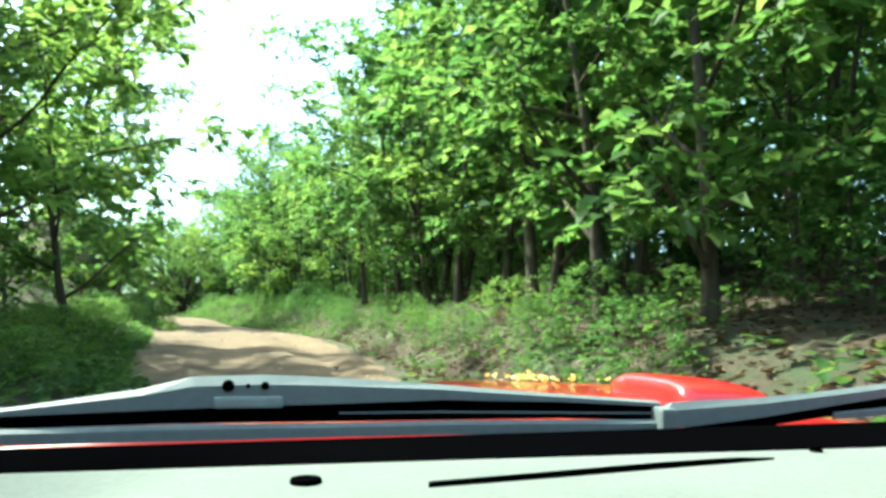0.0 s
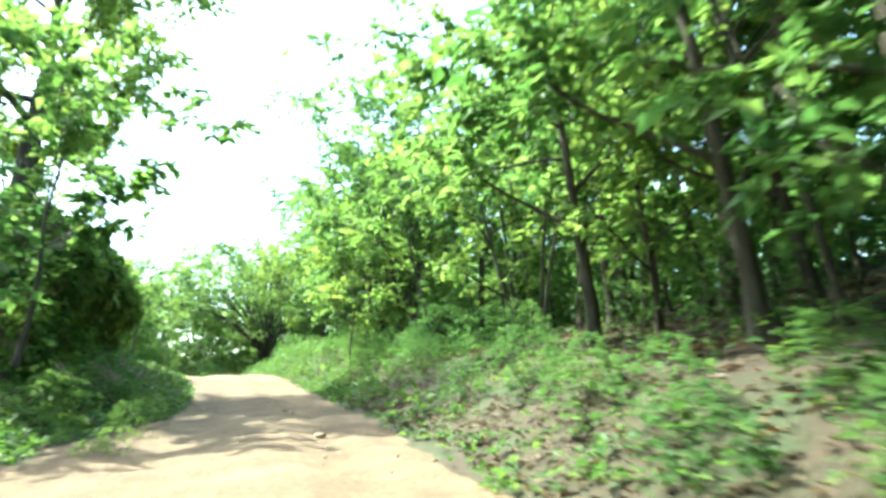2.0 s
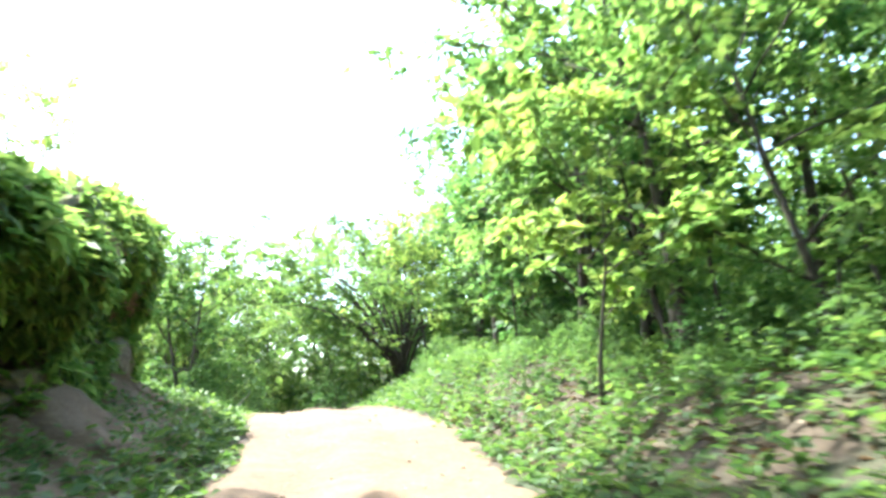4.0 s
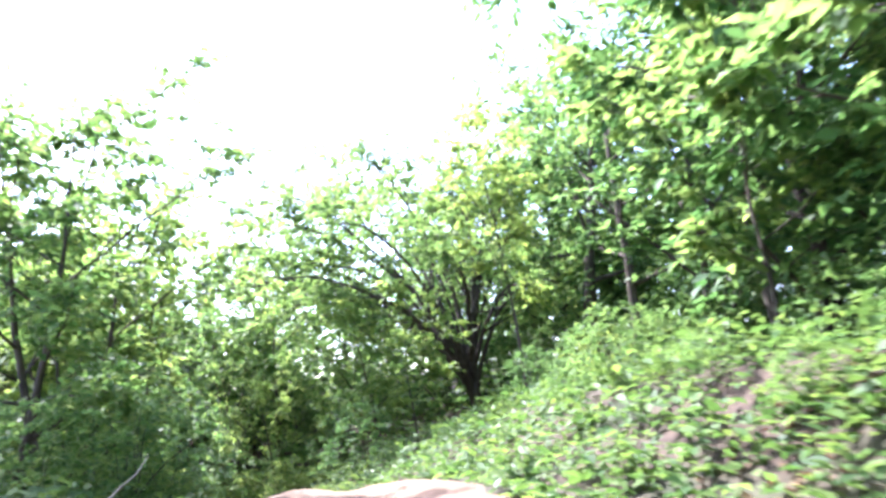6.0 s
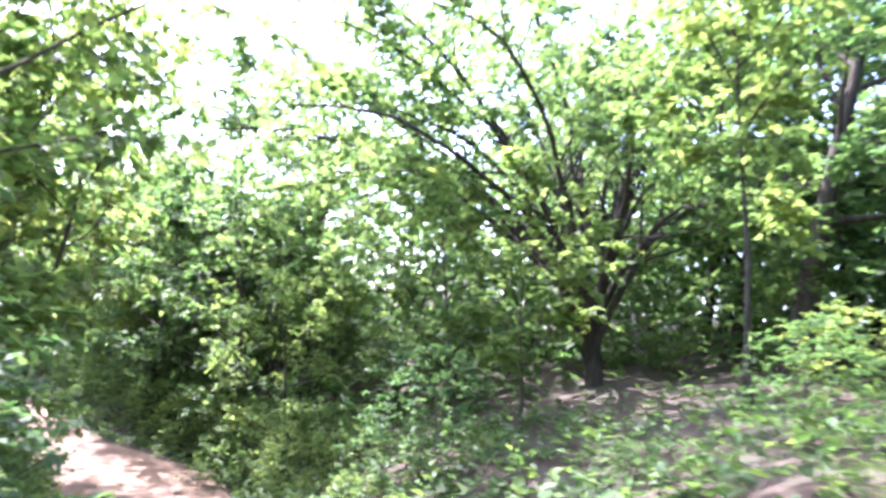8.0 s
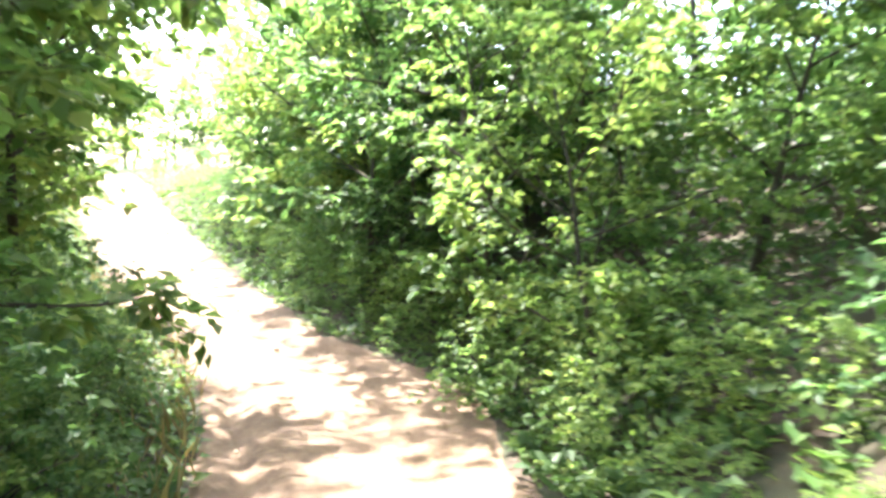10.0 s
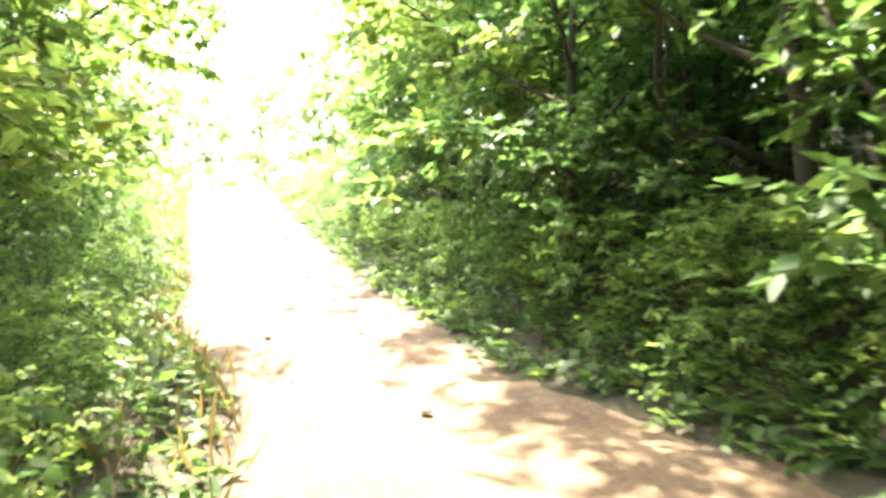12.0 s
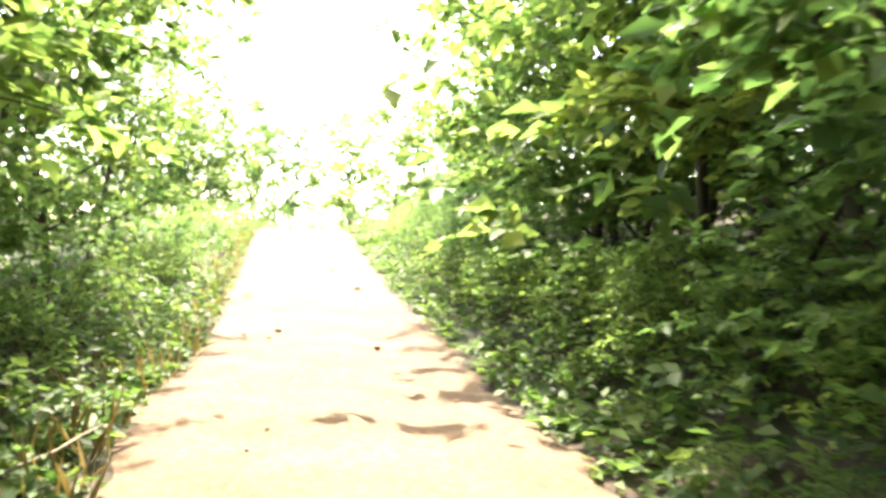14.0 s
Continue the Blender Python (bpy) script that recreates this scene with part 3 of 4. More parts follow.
for k in range(11):
    w = radians(60 + k * 22)
    put(FAR[k % 2], 10 + 38 * math.sin(w), 18 + 45 * math.cos(w), float(rng.uniform(0, 360)), float(rng.uniform(0.9, 1.3)))

make_belt()

# trees that stand out
def make_spreading_tree(height, reach, longer):
    """Many crooked stems that fork low, arch outwards and carry a domed crown; the boughs towards longer reach furthest."""
    g = np.random.default_rng(52)
    tree = new("tree")
    fork = 1.0
    stub = np.array([(0.1, 0, -0.4), (0.05, 0, 0.2), (-0.02, 0.02, 0.7), (-0.05, 0.0, fork + 0.25)])
    part_np("trunk", *tube(stub, [0.26, 0.19, 0.16, 0.12], 10), BARK, tree, soft=True)
    spots, ways = [], []
    stems = 25
    main_way = math.atan2(longer[1], longer[0])
    for i in range(stems):
        w = i * 2.399 + g.uniform(-0.25, 0.25)
        if i % 3 == 1:
            w = main_way + g.uniform(-0.75, 0.75)
        out = np.array([math.cos(w), math.sin(w), 0.0])
        far = 1 + 0.75 * max(-0.45, float(out[:2] @ longer))
        inner = i % 3 == 0
        r = reach * far * (0.45 if inner else g.uniform(0.7, 1.08))
        top = height * (g.uniform(0.8, 0.97) if inner else g.uniform(0.45, 0.85))
        u = np.linspace(0, 1, 13)
        crook = np.cumsum(g.normal(0, 0.075, (13, 3)), 0) * [1, 1, 0.6]
        foot = fork * g.uniform(0.25, 1.0)
        p = np.array([-0.05, 0, foot]) + out * (r * u ** 1.25)[:, None] + crook * u[:, None] * 1.6
        p[:, 2] += (top - foot) * (1 - (1 - u) ** (1.7 if inner else 2.0)) - (0.0 if inner else 0.6) * u ** 4
        r0 = g.uniform(0.06, 0.1)
        pieces = [tube(p, np.linspace(r0, 0.014, 13), 7)]
        for j in range(11):
            a = g.uniform(0.28, 1.0)
            q = np.array([np.interp(a * 12, np.arange(13), p[:, k]) for k in range(3)])
            d = unit(p[min(int(a * 12) + 1, 12)] - p[max(int(a * 12) - 1, 0)])
            d = unit(d * 0.8 + g.normal(0, 0.6, 3) * [1, 1, 0.5] + [0, 0, 0.25])
            sub = curve_points(q, d, reach * g.uniform(0.28, 0.52), g.uniform(-0.4, 0.4), 5, g, 0.16)
            pieces.append(tube(sub, np.linspace(max(r0 * 0.5 * (1.1 - a), 0.013), 0.006, 6), 4))
            m = 19 if a > 0.55 else 2
            h = g.uniform(0.15, 1.0, m) * 5
            spots.append(np.stack([np.interp(h, np.arange(6), sub[:, k]) for k in range(3)], 1))
            ways.append(unit(d + g.normal(0, 0.75, (m, 3))))
        part_np("limb", *join(pieces), BARK, tree, soft=True)
    spots, ways = np.concatenate(spots), np.concatenate(ways)
    part_np("crown", *sprays(spots, ways, 12, 0.6, 0.15, g), LEAF, tree)
    return tagged(tree, "spreading many-stemmed tree with dark crooked branches beyond the bend", "tree", "trees beside the track")


main_tree = make_spreading_tree(8.2, 5.1, np.array([-0.68, -0.73]))
put(main_tree, -22.1, 60.4, 0, 1.0)
twin_trunk = make_tree(53, 9.5, 3.0, 2.6, 12, 520, 12, 0.15, LEAF_DEEP, BARK, 0.26, 0.12, 0.6, "thick dark-trunked tree beside the spreading tree", boughs=5)
put(twin_trunk, -18.2, 59.4, 10, 1.0)
put(twin_trunk, -14.2, 57.0, 130, 0.9)
for k, (x, y, size) in enumerate(((-16.2, 55.5, 0.85), (-13.4, 52.2, 0.9), (-12.0, 57.5, 0.95), (-11.4, 47.6, 0.9), (-13.0, 50.2, 0.85), (-9.2, 44.6, 0.9), (-10.2, 51.5, 0.95), (-17.0, 63.0, 0.95), (-13.5, 61.5, 0.95), (-19.6, 65.0, 0.95))):
    put(TALL[k % 3], x, y, 65.0 * k, size)
sapling = make_tree(54, 7.5, 3.0, 1.2, 12, 260, 11, 0.16, LEAF_LIGHT, BARK, 0.045, -0.1, 0.6, "thin bent sapling with pale green leaves", boughs=4)
put(SMALL[2], -30.4, 58.4, 70, 1.02)
put(SMALL[2], -28.7, 58.9, 200, 0.9)
put(SMALL[0], -31.8, 60.2, 10, 1.1)
put(sapling, -18.6, 54.6, 20, 1.0)
put(sapling, *spot(62.5, -2.8)[:2], 200, 0.85, 0.1, 6)
put(sapling, *spot(66.0, -2.9)[:2], 130, 0.8, 0.1, -5)
put(sapling, -25.1, 49.5, 300, 0.9)
near_branch = make_tree(55, 5.2, 1.6, 2.4, 9, 190, 11, 0.25, LEAF_LIGHT, BARK, 0.05, -0.25, 0.35, "roadside sapling with large bright lobed leaves", boughs=4)
put(near_branch, -13.7, 48.0, 200, 0.85)
put(near_branch, -10.2, 38.6, 70, 0.9)
put(near_branch, *spot(29.8, -4.0)[:2], 204, 1.15, -1.0)
put(near_branch, *spot(33.6, -4.9)[:2], 150, 1.2, -1.6)
put(near_branch, *spot(57.5, 4.8)[:2], 250, 0.8)


def make_dead_tree():
    """A bare dead top that stands over the thicket."""
    g = np.random.default_rng(61)
    tree = new("dead_tree")
    trunk = curve_points((0, 0, -0.3), (0.05, 0, 1), 11.0, 0.1, 9, g, 0.05)
    part_np("trunk", *tube(trunk, np.linspace(0.12, 0.015, 10), 7), BARK_PALE, tree, soft=True)
    for i in range(9):
        at = trunk[4 + i % 6]
        w = i * 2.4
        br = curve_points(at, (math.cos(w), math.sin(w), 1.3), g.uniform(1.2, 2.4), 0.3, 5, g, 0.12)
        twig = [tube(br, np.linspace(0.035, 0.008, 6), 4)]
        for j in range(3):
            d = unit(br[3] - br[1]) + g.normal(0, 0.6, 3)
            twig.append(tube(curve_points(br[2 + j], d, 0.8, 0.2, 3, g, 0.1), np.linspace(0.014, 0.005, 4), 3))
        part_np("branch", *join(twig), BARK_PALE, tree, soft=True)
    return tagged(tree, "bare dead tree with pale forked twigs", "tree")


def make_snag():
    """A dark crooked branch that leans out of the shrubs."""
    g = np.random.default_rng(63)
    snag = new("bare_branch")
    bend = np.array([(-1.3, 0, -0.5), (-0.9, 0.03, 0.4), (-0.4, 0, 0.66), (0.2, 0.05, 0.9), (0.75, 0, 1.05), (0.98, 0.04, 1.4), (0.95, 0, 2.4), (1.05, 0.05, 4.0)])
    u = np.linspace(0, 7, 29)
    stem = np.stack([np.interp(u, np.arange(8), bend[:, k]) for k in range(3)], 1)
    stem[1:-1] = (stem[:-2] + 2 * stem[1:-1] + stem[2:]) / 4 + g.normal(0, 0.012, (27, 3))
    part_np("stem", *tube(stem, np.linspace(0.085, 0.02, 29), 8), BARK, snag, soft=True)
    for k in (16, 20, 23, 26):
        twig = curve_points(stem[k], np.array([0, 0, 0.7]) + g.normal(0, 0.7, 3), 1.2, 0.3, 6, g, 0.16)
        part_np("twig", *tube(twig, np.linspace(0.024, 0.006, 7), 5), BARK, snag, soft=True)
    return tagged(snag, "dark crooked bare stem bending up out of the shrubs", "branch")


put(make_snag(), -31.55, 59.4, 245, 1.05, 0.1)
put(make_dead_tree(), -45.0, 71.5, 0, 0.95)


# ---- the bluff on the inside of the bend ----
def make_bluff():
    """An overhanging cut of earth and rock, with turf on top."""
    g = np.random.default_rng(71)
    prof = np.array([(0.5, -0.6), (0.35, 0.3), (0.25, 0.9), (0.45, 1.5), (0.3, 2.1), (-0.1, 2.5), (-0.4, 2.9), (-0.3, 3.35), (0.1, 3.7), (0.9, 3.95),
                     (2.2, 4.1), (3.6, 3.9), (4.6, 3.0), (5.2, 1.2), (5.4, -0.6)])
    u = np.linspace(0, 1, 70)
    q = np.linspace(0, len(prof) - 1, 64)
    across = np.interp(q, np.arange(len(prof)), prof[:, 0])
    up = np.interp(q, np.arange(len(prof)), prof[:, 1])
    v = []
    for a in u:
        s = 31.0 + 15.4 * a
        x0, y0, _ = spot(s, -3.8)
        i = int(np.argmin(np.abs(ALONG - s)))
        t = TANGENT[i]
        env = min(1, (a / 0.16) ** 0.5, ((1 - a) / 0.05 + 0.001) ** 0.3)
        for c, h in zip(across, up):
            w = c * (0.5 + 0.5 * env) + 1.2 * (1 - env)
            p = Vector((x0 - t[1] * w, y0 + t[0] * w, TRACK[i, 2] + h * env * (0.98 + 0.08 * math.sin(a * 9))))
            n = noise.noise_vector(p * 0.8) * 0.45 + noise.noise_vector(p * 2.2) * 0.28 + noise.noise_vector(p * 6) * 0.09
            v.append(p + n)
    w = len(q)
    k = (np.arange(len(u) - 1)[:, None] * w + np.arange(w - 1)).ravel()[:, None]
    tri = np.concatenate([k + [[0, 1, w]], k + [[1, w + 1, w]]], 1).reshape(-1, 3)
    v = np.array([tuple(p) for p in v])
    bluff = new("rock_bluff")
    part_np("rock_face", v, tri, EARTH, bluff, soft=True)
    n_out, n_along = 9, 60
    foot = []
    for a in np.linspace(0.04, 1.0, n_along):
        s = 31.0 + 15.4 * a
        i = int(np.argmin(np.abs(ALONG - s)))
        t = TANGENT[i]
        for k, c in enumerate(np.linspace(-2.0, -3.9, n_out)):
            x, y = TRACK[i, 0] + t[1] * c, TRACK[i, 1] - t[0] * c
            lift = 0.05 + 1.1 * ((-c - 2.0) / 1.9) ** 1.6 * (0.75 + 0.25 * math.sin(a * 23))
            p = Vector((x, y, float(TRACK[i, 2]) + (lift if k else -0.25)))
            foot.append(p + noise.noise_vector(p * 1.7) * 0.16 + noise.noise_vector(p * 5) * 0.05)
    k = (np.arange(n_along - 1)[:, None] * n_out + np.arange(n_out - 1)).ravel()[:, None]
    part_np("scree", np.array([tuple(p) for p in foot]), np.concatenate([k + [[0, 1, n_out]], k + [[1, n_out + 1, n_out]]], 1).reshape(-1, 3), DIRT, bluff,
            "bare sandy scree at the foot", True)
    # creepers and ferns that hold on to the face
    ab, ac = v[tri[:, 1]] - v[tri[:, 0]], v[tri[:, 2]] - v[tri[:, 0]]
    nrm = unit(np.cross(ab, ac))
    mid = v[tri].mean(1)
    centre = v.mean(0)
    nrm *= np.sign(((mid - centre) * nrm).sum(1))[:, None]
    pick = g.integers(0, len(tri), 60000)
    pick = pick[(pick // 2) % (w - 1) < 46]
    patch = np.sin(mid[pick, 0] * 1.9) + np.sin(mid[pick, 2] * 2.3 + mid[pick, 1] * 1.1) + g.normal(0, 0.6, len(pick))
    pick = pick[(patch > -0.55) | ((pick // 2) // (w - 1) < 16)]
    base = mid[pick] + g.normal(0, 0.06, (len(pick), 3)) + nrm[pick] * 0.05
    way = nrm[pick] * 0.7 + g.normal(0, 0.6, (len(pick), 3)) - [0, 0, 0.5]
    size = g.uniform(0.12, 0.3, len(pick))
    half = g.uniform(0, 1, len(pick)) < 0.5
    for which, mat in ((half, LEAF), (~half, LEAF_LIGHT)):
        part_np("creeper", *leaf_blades(base[which], way[which], nrm[pick][which] * 0.6 + [0, 0, 0.7], size[which], size[which] * g.uniform(0.4, 0.7, which.sum()), g), mat, bluff,
                "green creeper and ferns hanging on the face")
    return tagged(bluff, "overhanging brown earth and rock bluff hung with ferns", "rock bluff")


make_bluff()
leaning = make_tree(72, 11.5, 3.6, 4.4, 20, 2300, 12, 0.19, LEAF_LIGHT, BARK, 0.4, 0.22, 0.35,
                    "large leaning tree with bare lower branches on the bluff", boughs=9, reach=0.65)
put(leaning, -18.6, 33.6, 0, 1.0, -1.6)
for kind, s, o, turn, size, rest in ((SMALL[1], 34.0, -6.4, 80, 0.8, 1.9), (SMALL[0], 40.0, -6.6, 200, 0.85, 2.0), (SMALL[1], 45.2, -6.0, 20, 0.6, 2.2), (BUSH[1], 31.2, -4.6, 110, 0.95, 0.6), (BUSH[0], 32.6, -3.7, 230, 0.6, 0.2), (BUSH[1], 33.8, -4.9, 300, 0.8, 1.9), (BUSH[1], 35.0, -5.8, 30, 0.8, 2.1),
                                     (BUSH[0], 38.0, -5.8, 130, 0.7, 2.2), (BUSH[1], 41.5, -5.6, 70, 0.7, 2.2), (BUSH[1], 44.3, -5.4, 160, 0.6, 2.3)):
    put(kind, *spot(s, o)[:2], turn, size, -rest)


def make_undergrowth():
    """Low leafy weeds over the verges, on short stalks."""
    g = np.random.default_rng(8)
    n = 25000
    s, o = g.uniform(2, 98, n), (HALF + 0.1 + g.exponential(2.2, n)) * g.choice([-1, 1], n)
    out = np.abs(o)
    o += np.where(o > 0, wider(s), closed_in(s))
    i = np.searchsorted(ALONG, s)
    x, y = TRACK[i, 0] + TANGENT[i, 1] * o, TRACK[i, 1] - TANGENT[i, 0] * o
    bare = (1 - step(30, 38, s)) * (o > 0)
    keep = (waves(x * 2.2, y * 2.2) + g.normal(0, 0.35, n) > -0.75) & (g.uniform(0, 1, n) > 0.82 * bare)
    x, y, o = x[keep], y[keep], out[keep]
    n = len(x)
    z = ground_height(x, y)
    per = 6
    tall = np.repeat(g.uniform(0.05, 0.5, n) * np.clip((np.abs(o) - HALF) * 1.2, 0.25, 1), per) * g.uniform(0.2, 1.0, n * per)
    w = g.uniform(0, 2 * np.pi, (n, per))
    way = np.stack([np.cos(w), np.sin(w), g.uniform(-0.3, 0.7, (n, per))], 2).reshape(-1, 3)
    size = g.uniform(0.07, 0.19, n * per)
    base = np.repeat(np.stack([x, y, z], 1), per, 0) + g.normal(0, 0.07, (n * per, 3)) * [1, 1, 0]
    base[:, 2] += tall
    up = np.array([0, 0, 1.0]) + g.normal(0, 0.3, (n * per, 3))
    v, t = leaf_blades(base, way, up, size, size * g.uniform(0.4, 0.7, n * per), g)
    ob = new("undergrowth", mesh_np("undergrowth", v, t, FERN))
    return tagged(ob, "low green weeds and ferns along both verges", "undergrowth", kind="stuff")


make_undergrowth()


def make_litter():
    """Dead leaves lying on the shaded bank."""
    g = np.random.default_rng(12)
    n = 26000
    s, o = g.uniform(4, 46, n), HALF + 0.3 + g.uniform(0, 1, n) ** 1.4 * 9.0
    i = np.searchsorted(ALONG, s)
    x, y = TRACK[i, 0] + TANGENT[i, 1] * o, TRACK[i, 1] - TANGENT[i, 0] * o
    base = np.stack([x, y, ground_height(x, y) + 0.012], 1)
    w = g.uniform(0, 2 * np.pi, n)
    way = np.stack([np.cos(w), np.sin(w), g.uniform(-0.05, 0.3, n)], 1)
    size = g.uniform(0.06, 0.15, n)
    v, t = leaf_blades(base, way, np.array([0, 0, 1.0]) + g.normal(0, 0.25, (n, 3)), size, size * g.uniform(0.4, 0.65, n), g)
    return tagged(new("leaf_litter", mesh_np("leaf_litter", v, t, DEAD)), "brown dead leaves scattered on the shaded bank", "leaf litter", kind="stuff")


make_litter()


def make_dry_grass():
    g = np.random.default_rng(9)
    n = 1100
    s = g.uniform(58, 90, n)
    o = closed_in(s) - (HALF + g.exponential(0.6, n))
    i = np.searchsorted(ALONG, s)
    x, y = TRACK[i, 0] + TANGENT[i, 1] * o, TRACK[i, 1] - TANGENT[i, 0] * o
    base = np.stack([x, y, ground_height(x, y) - 0.02], 1)
    way = g.normal(0, 0.45, (n, 3)) * [1, 1, 0] + [0, 0, 1]
    size = g.uniform(0.15, 0.5, n)
    v, t = leaf_blades(base, way, g.normal(0, 1, (n, 3)), size, size * 0.04 + 0.004, g)
    return tagged(new("dry_grass", mesh_np("dry_grass", v, t, DRY)), "straw-coloured dry grass on the verge", "grass", kind="stuff")


make_dry_grass()


def make_stones():
    """Loose stones and clods on the track."""
    g = np.random.default_rng(10)
    ico = bmesh.new()
    bmesh.ops.create_icosphere(ico, subdivisions=1, radius=1)
    cv = np.array([tuple(p.co) for p in ico.verts])
    ct = np.array([[q.index for q in f.verts] for f in ico.faces])
    ico.free()
    pieces = []
    for _ in range(700):
        s, o = g.uniform(4, 92), g.normal(0, 0.85)
        if abs(o) > HALF + 0.3:
            continue
        i = int(np.searchsorted(ALONG, s))
        r = 0.008 + g.exponential(0.011)
        p = np.array([TRACK[i, 0] + TANGENT[i, 1] * o, TRACK[i, 1] - TANGENT[i, 0] * o, TRACK[i, 2] - 0.01])
        pieces.append((cv * g.uniform(0.6, 1.35, cv.shape) * r * [1.2, 1.0, 0.6] + p, ct))
    v, t = join(pieces)
    return tagged(new("loose_stones", mesh_np("loose_stones", v, t, STONE)), "small pale stones and clods lying on the track", "stones", kind="stuff")


def stone_material():
    m, n, l, p = material("stone")
    f = noise_node(n, l, 12.0, 6.0)
    g = n.new("ShaderNodeNewGeometry")
    c = ramp(n, l, g.outputs["Random Per Island"], ((0.0, (0.2, 0.13, 0.08)), (0.6, (0.36, 0.26, 0.17)), (1.0, (0.5, 0.42, 0.33))))
    l.new(mixed(n, l, 1.0, c, ramp(n, l, f, ((0.3, (0.75, 0.75, 0.75)), (0.7, (1.1, 1.1, 1.1)))), "MULTIPLY"), p.inputs["Base Color"])
    p.inputs["Roughness"].default_value = 0.9
    return m


STONE = stone_material()
make_stones()


def make_stick(x, y, turn):
    g = np.random.default_rng(int(abs(x * 10)))
    z = float(ground_height([x], [y])[0])
    st = curve_points((0, 0, 0.04), (1, 0, 0.12), 1.3, 0.0, 6, g, 0.12)
    ob = new("fallen_stick", smooth(mesh_np("fallen_stick", *tube(st, np.linspace(0.02, 0.006, 7), 5), BARK_PALE)))
    ob.matrix_basis = pose(x, y, z, 0, 0, turn)
    return tagged(ob, "pale dry stick lying on the verge", "stick")


for s, o, turn in ((66.0, -2.0, 150), (69.5, -2.1, 120), (48.0, -2.2, 70)):
    x, y, z = spot(s, o)
    make_stick(x, y, turn)


# ---- the red car at the foot of the climb ----
def part(name, bm, mat, parent, label=""):
    """Links a bmesh as one mesh under a thing or under a part."""
    me = bpy.data.meshes.new(name)
    bmesh.ops.recalc_face_normals(bm, faces=bm.faces)
    bm.to_mesh(me)
    bm.free()
    me.materials.append(mat)
    ob = new(name, me)
    ob.parent = parent
    return tagged(ob, label)


def block(x0, x1, y0, y1, z0, z1, bevel=0.0, cuts=2):
    bm = bmesh.new()
    bmesh.ops.create_cube(bm, size=1)
    for v in bm.verts:
        v.co = ((x0 + x1) / 2 + v.co.x * (x1 - x0), (y0 + y1) / 2 + v.co.y * (y1 - y0), (z0 + z1) / 2 + v.co.z * (z1 - z0))
    if bevel:
        bmesh.ops.bevel(bm, geom=bm.edges[:], offset=bevel, segments=cuts, affect="EDGES", profile=0.6)
    return bm


def sheet(xs, ys, height, thick=0.012):
    """A curved panel of even thickness over a grid on the plan."""
    bm = bmesh.new()
    g = [[bm.verts.new((x, y, height(x, y))) for x in xs] for y in ys]
    for a in range(len(ys) - 1):
        for b in range(len(xs) - 1):
            bm.faces.new((g[a][b], g[a][b + 1], g[a + 1][b + 1], g[a + 1][b]))
    bmesh.ops.recalc_face_normals(bm, faces=bm.faces)
    for f in bm.faces:
        f.smooth = True
    bmesh.ops.solidify(bm, geom=bm.faces[:], thickness=thick)
    return bm


def bar(points, depth):
    """A bar whose front is given by (x, y, lower z, upper z) from end to end."""
    bm = bmesh.new()
    rings = [[bm.verts.new(c) for c in ((x, y, lo), (x, y, hi - 0.3 * (hi - lo)), (x, y + 0.3 * depth, hi), (x, y + depth, hi - 0.15 * (hi - lo)), (x, y + depth, lo))]
             for x, y, lo, hi in points]
    for a, b in zip(rings, rings[1:]):
        for k in range(5):
            bm.faces.new((a[k], a[(k + 1) % 5], b[(k + 1) % 5], b[k]))
    bm.faces.new(rings[0])
    bm.faces.new(rings[-1][::-1])
    return bm


def plain(name, colour, rough, metal=0.0, coat=0.0, grain=40.0, spread=0.12, relief=0.0, matt=False):
    m, n, l, p = material(name)
    f = noise_node(n, l, grain, 6.0, 0.65)
    big = noise_node(n, l, 2.5, 4.0)
    c = ramp(n, l, f, ((0.3, tuple(v * (1 - spread) for v in colour)), (0.7, tuple(min(1, v * (1 + spread)) for v in colour))))
    c = mixed(n, l, 1.0, c, ramp(n, l, big, ((0.3, (0.85, 0.85, 0.85)), (0.7, (1.08, 1.08, 1.06)))), "MULTIPLY")
    l.new(c, p.inputs["Base Color"])
    p.inputs["Roughness"].default_value, p.inputs["Metallic"].default_value = rough, metal
    p.inputs["Coat Weight"].default_value = coat
    p.inputs["Specular IOR Level"].default_value = 0.02 if rough > 0.95 else 0.5
    if matt:
        p.inputs["IOR"].default_value = 1.0
    if relief:
        bump(n, l, f, p, 0.5, relief)
    return m


RED = plain("red_paint", (0.5, 0.014, 0.016), 0.32, 0.0, 0.8, 60, 0.06)
GREY_PLASTIC = plain("grey_plastic", (0.12, 0.14, 0.145), 0.55, grain=90, relief=0.001)
BLACK = plain("black_rubber", (0.0008, 0.0008, 0.001), 0.96, matt=True)
PALE_PLASTIC = plain("pale_plastic", (0.2, 0.225, 0.225), 0.6, grain=90, relief=0.001)
DASH = plain("dash_plastic", (0.15, 0.16, 0.15), 0.75, matt=True, grain=160, spread=0.08, relief=0.0008)
TYRE = plain("tyre_rubber", (0.025, 0.025, 0.026), 0.85, grain=30)
STEEL = plain("rim_steel", (0.5, 0.5, 0.5), 0.35, 0.9)
LAMP = plain("lamp_lens", (0.75, 0.76, 0.74), 0.1, 0.0, 0.5)
PETAL = leaf_material("yellow_petal", (0.55, 0.45, 0.12), (0.7, 0.6, 0.22), (0.8, 0.74, 0.42), (1.1, 1.05, 0.9), 0.3)


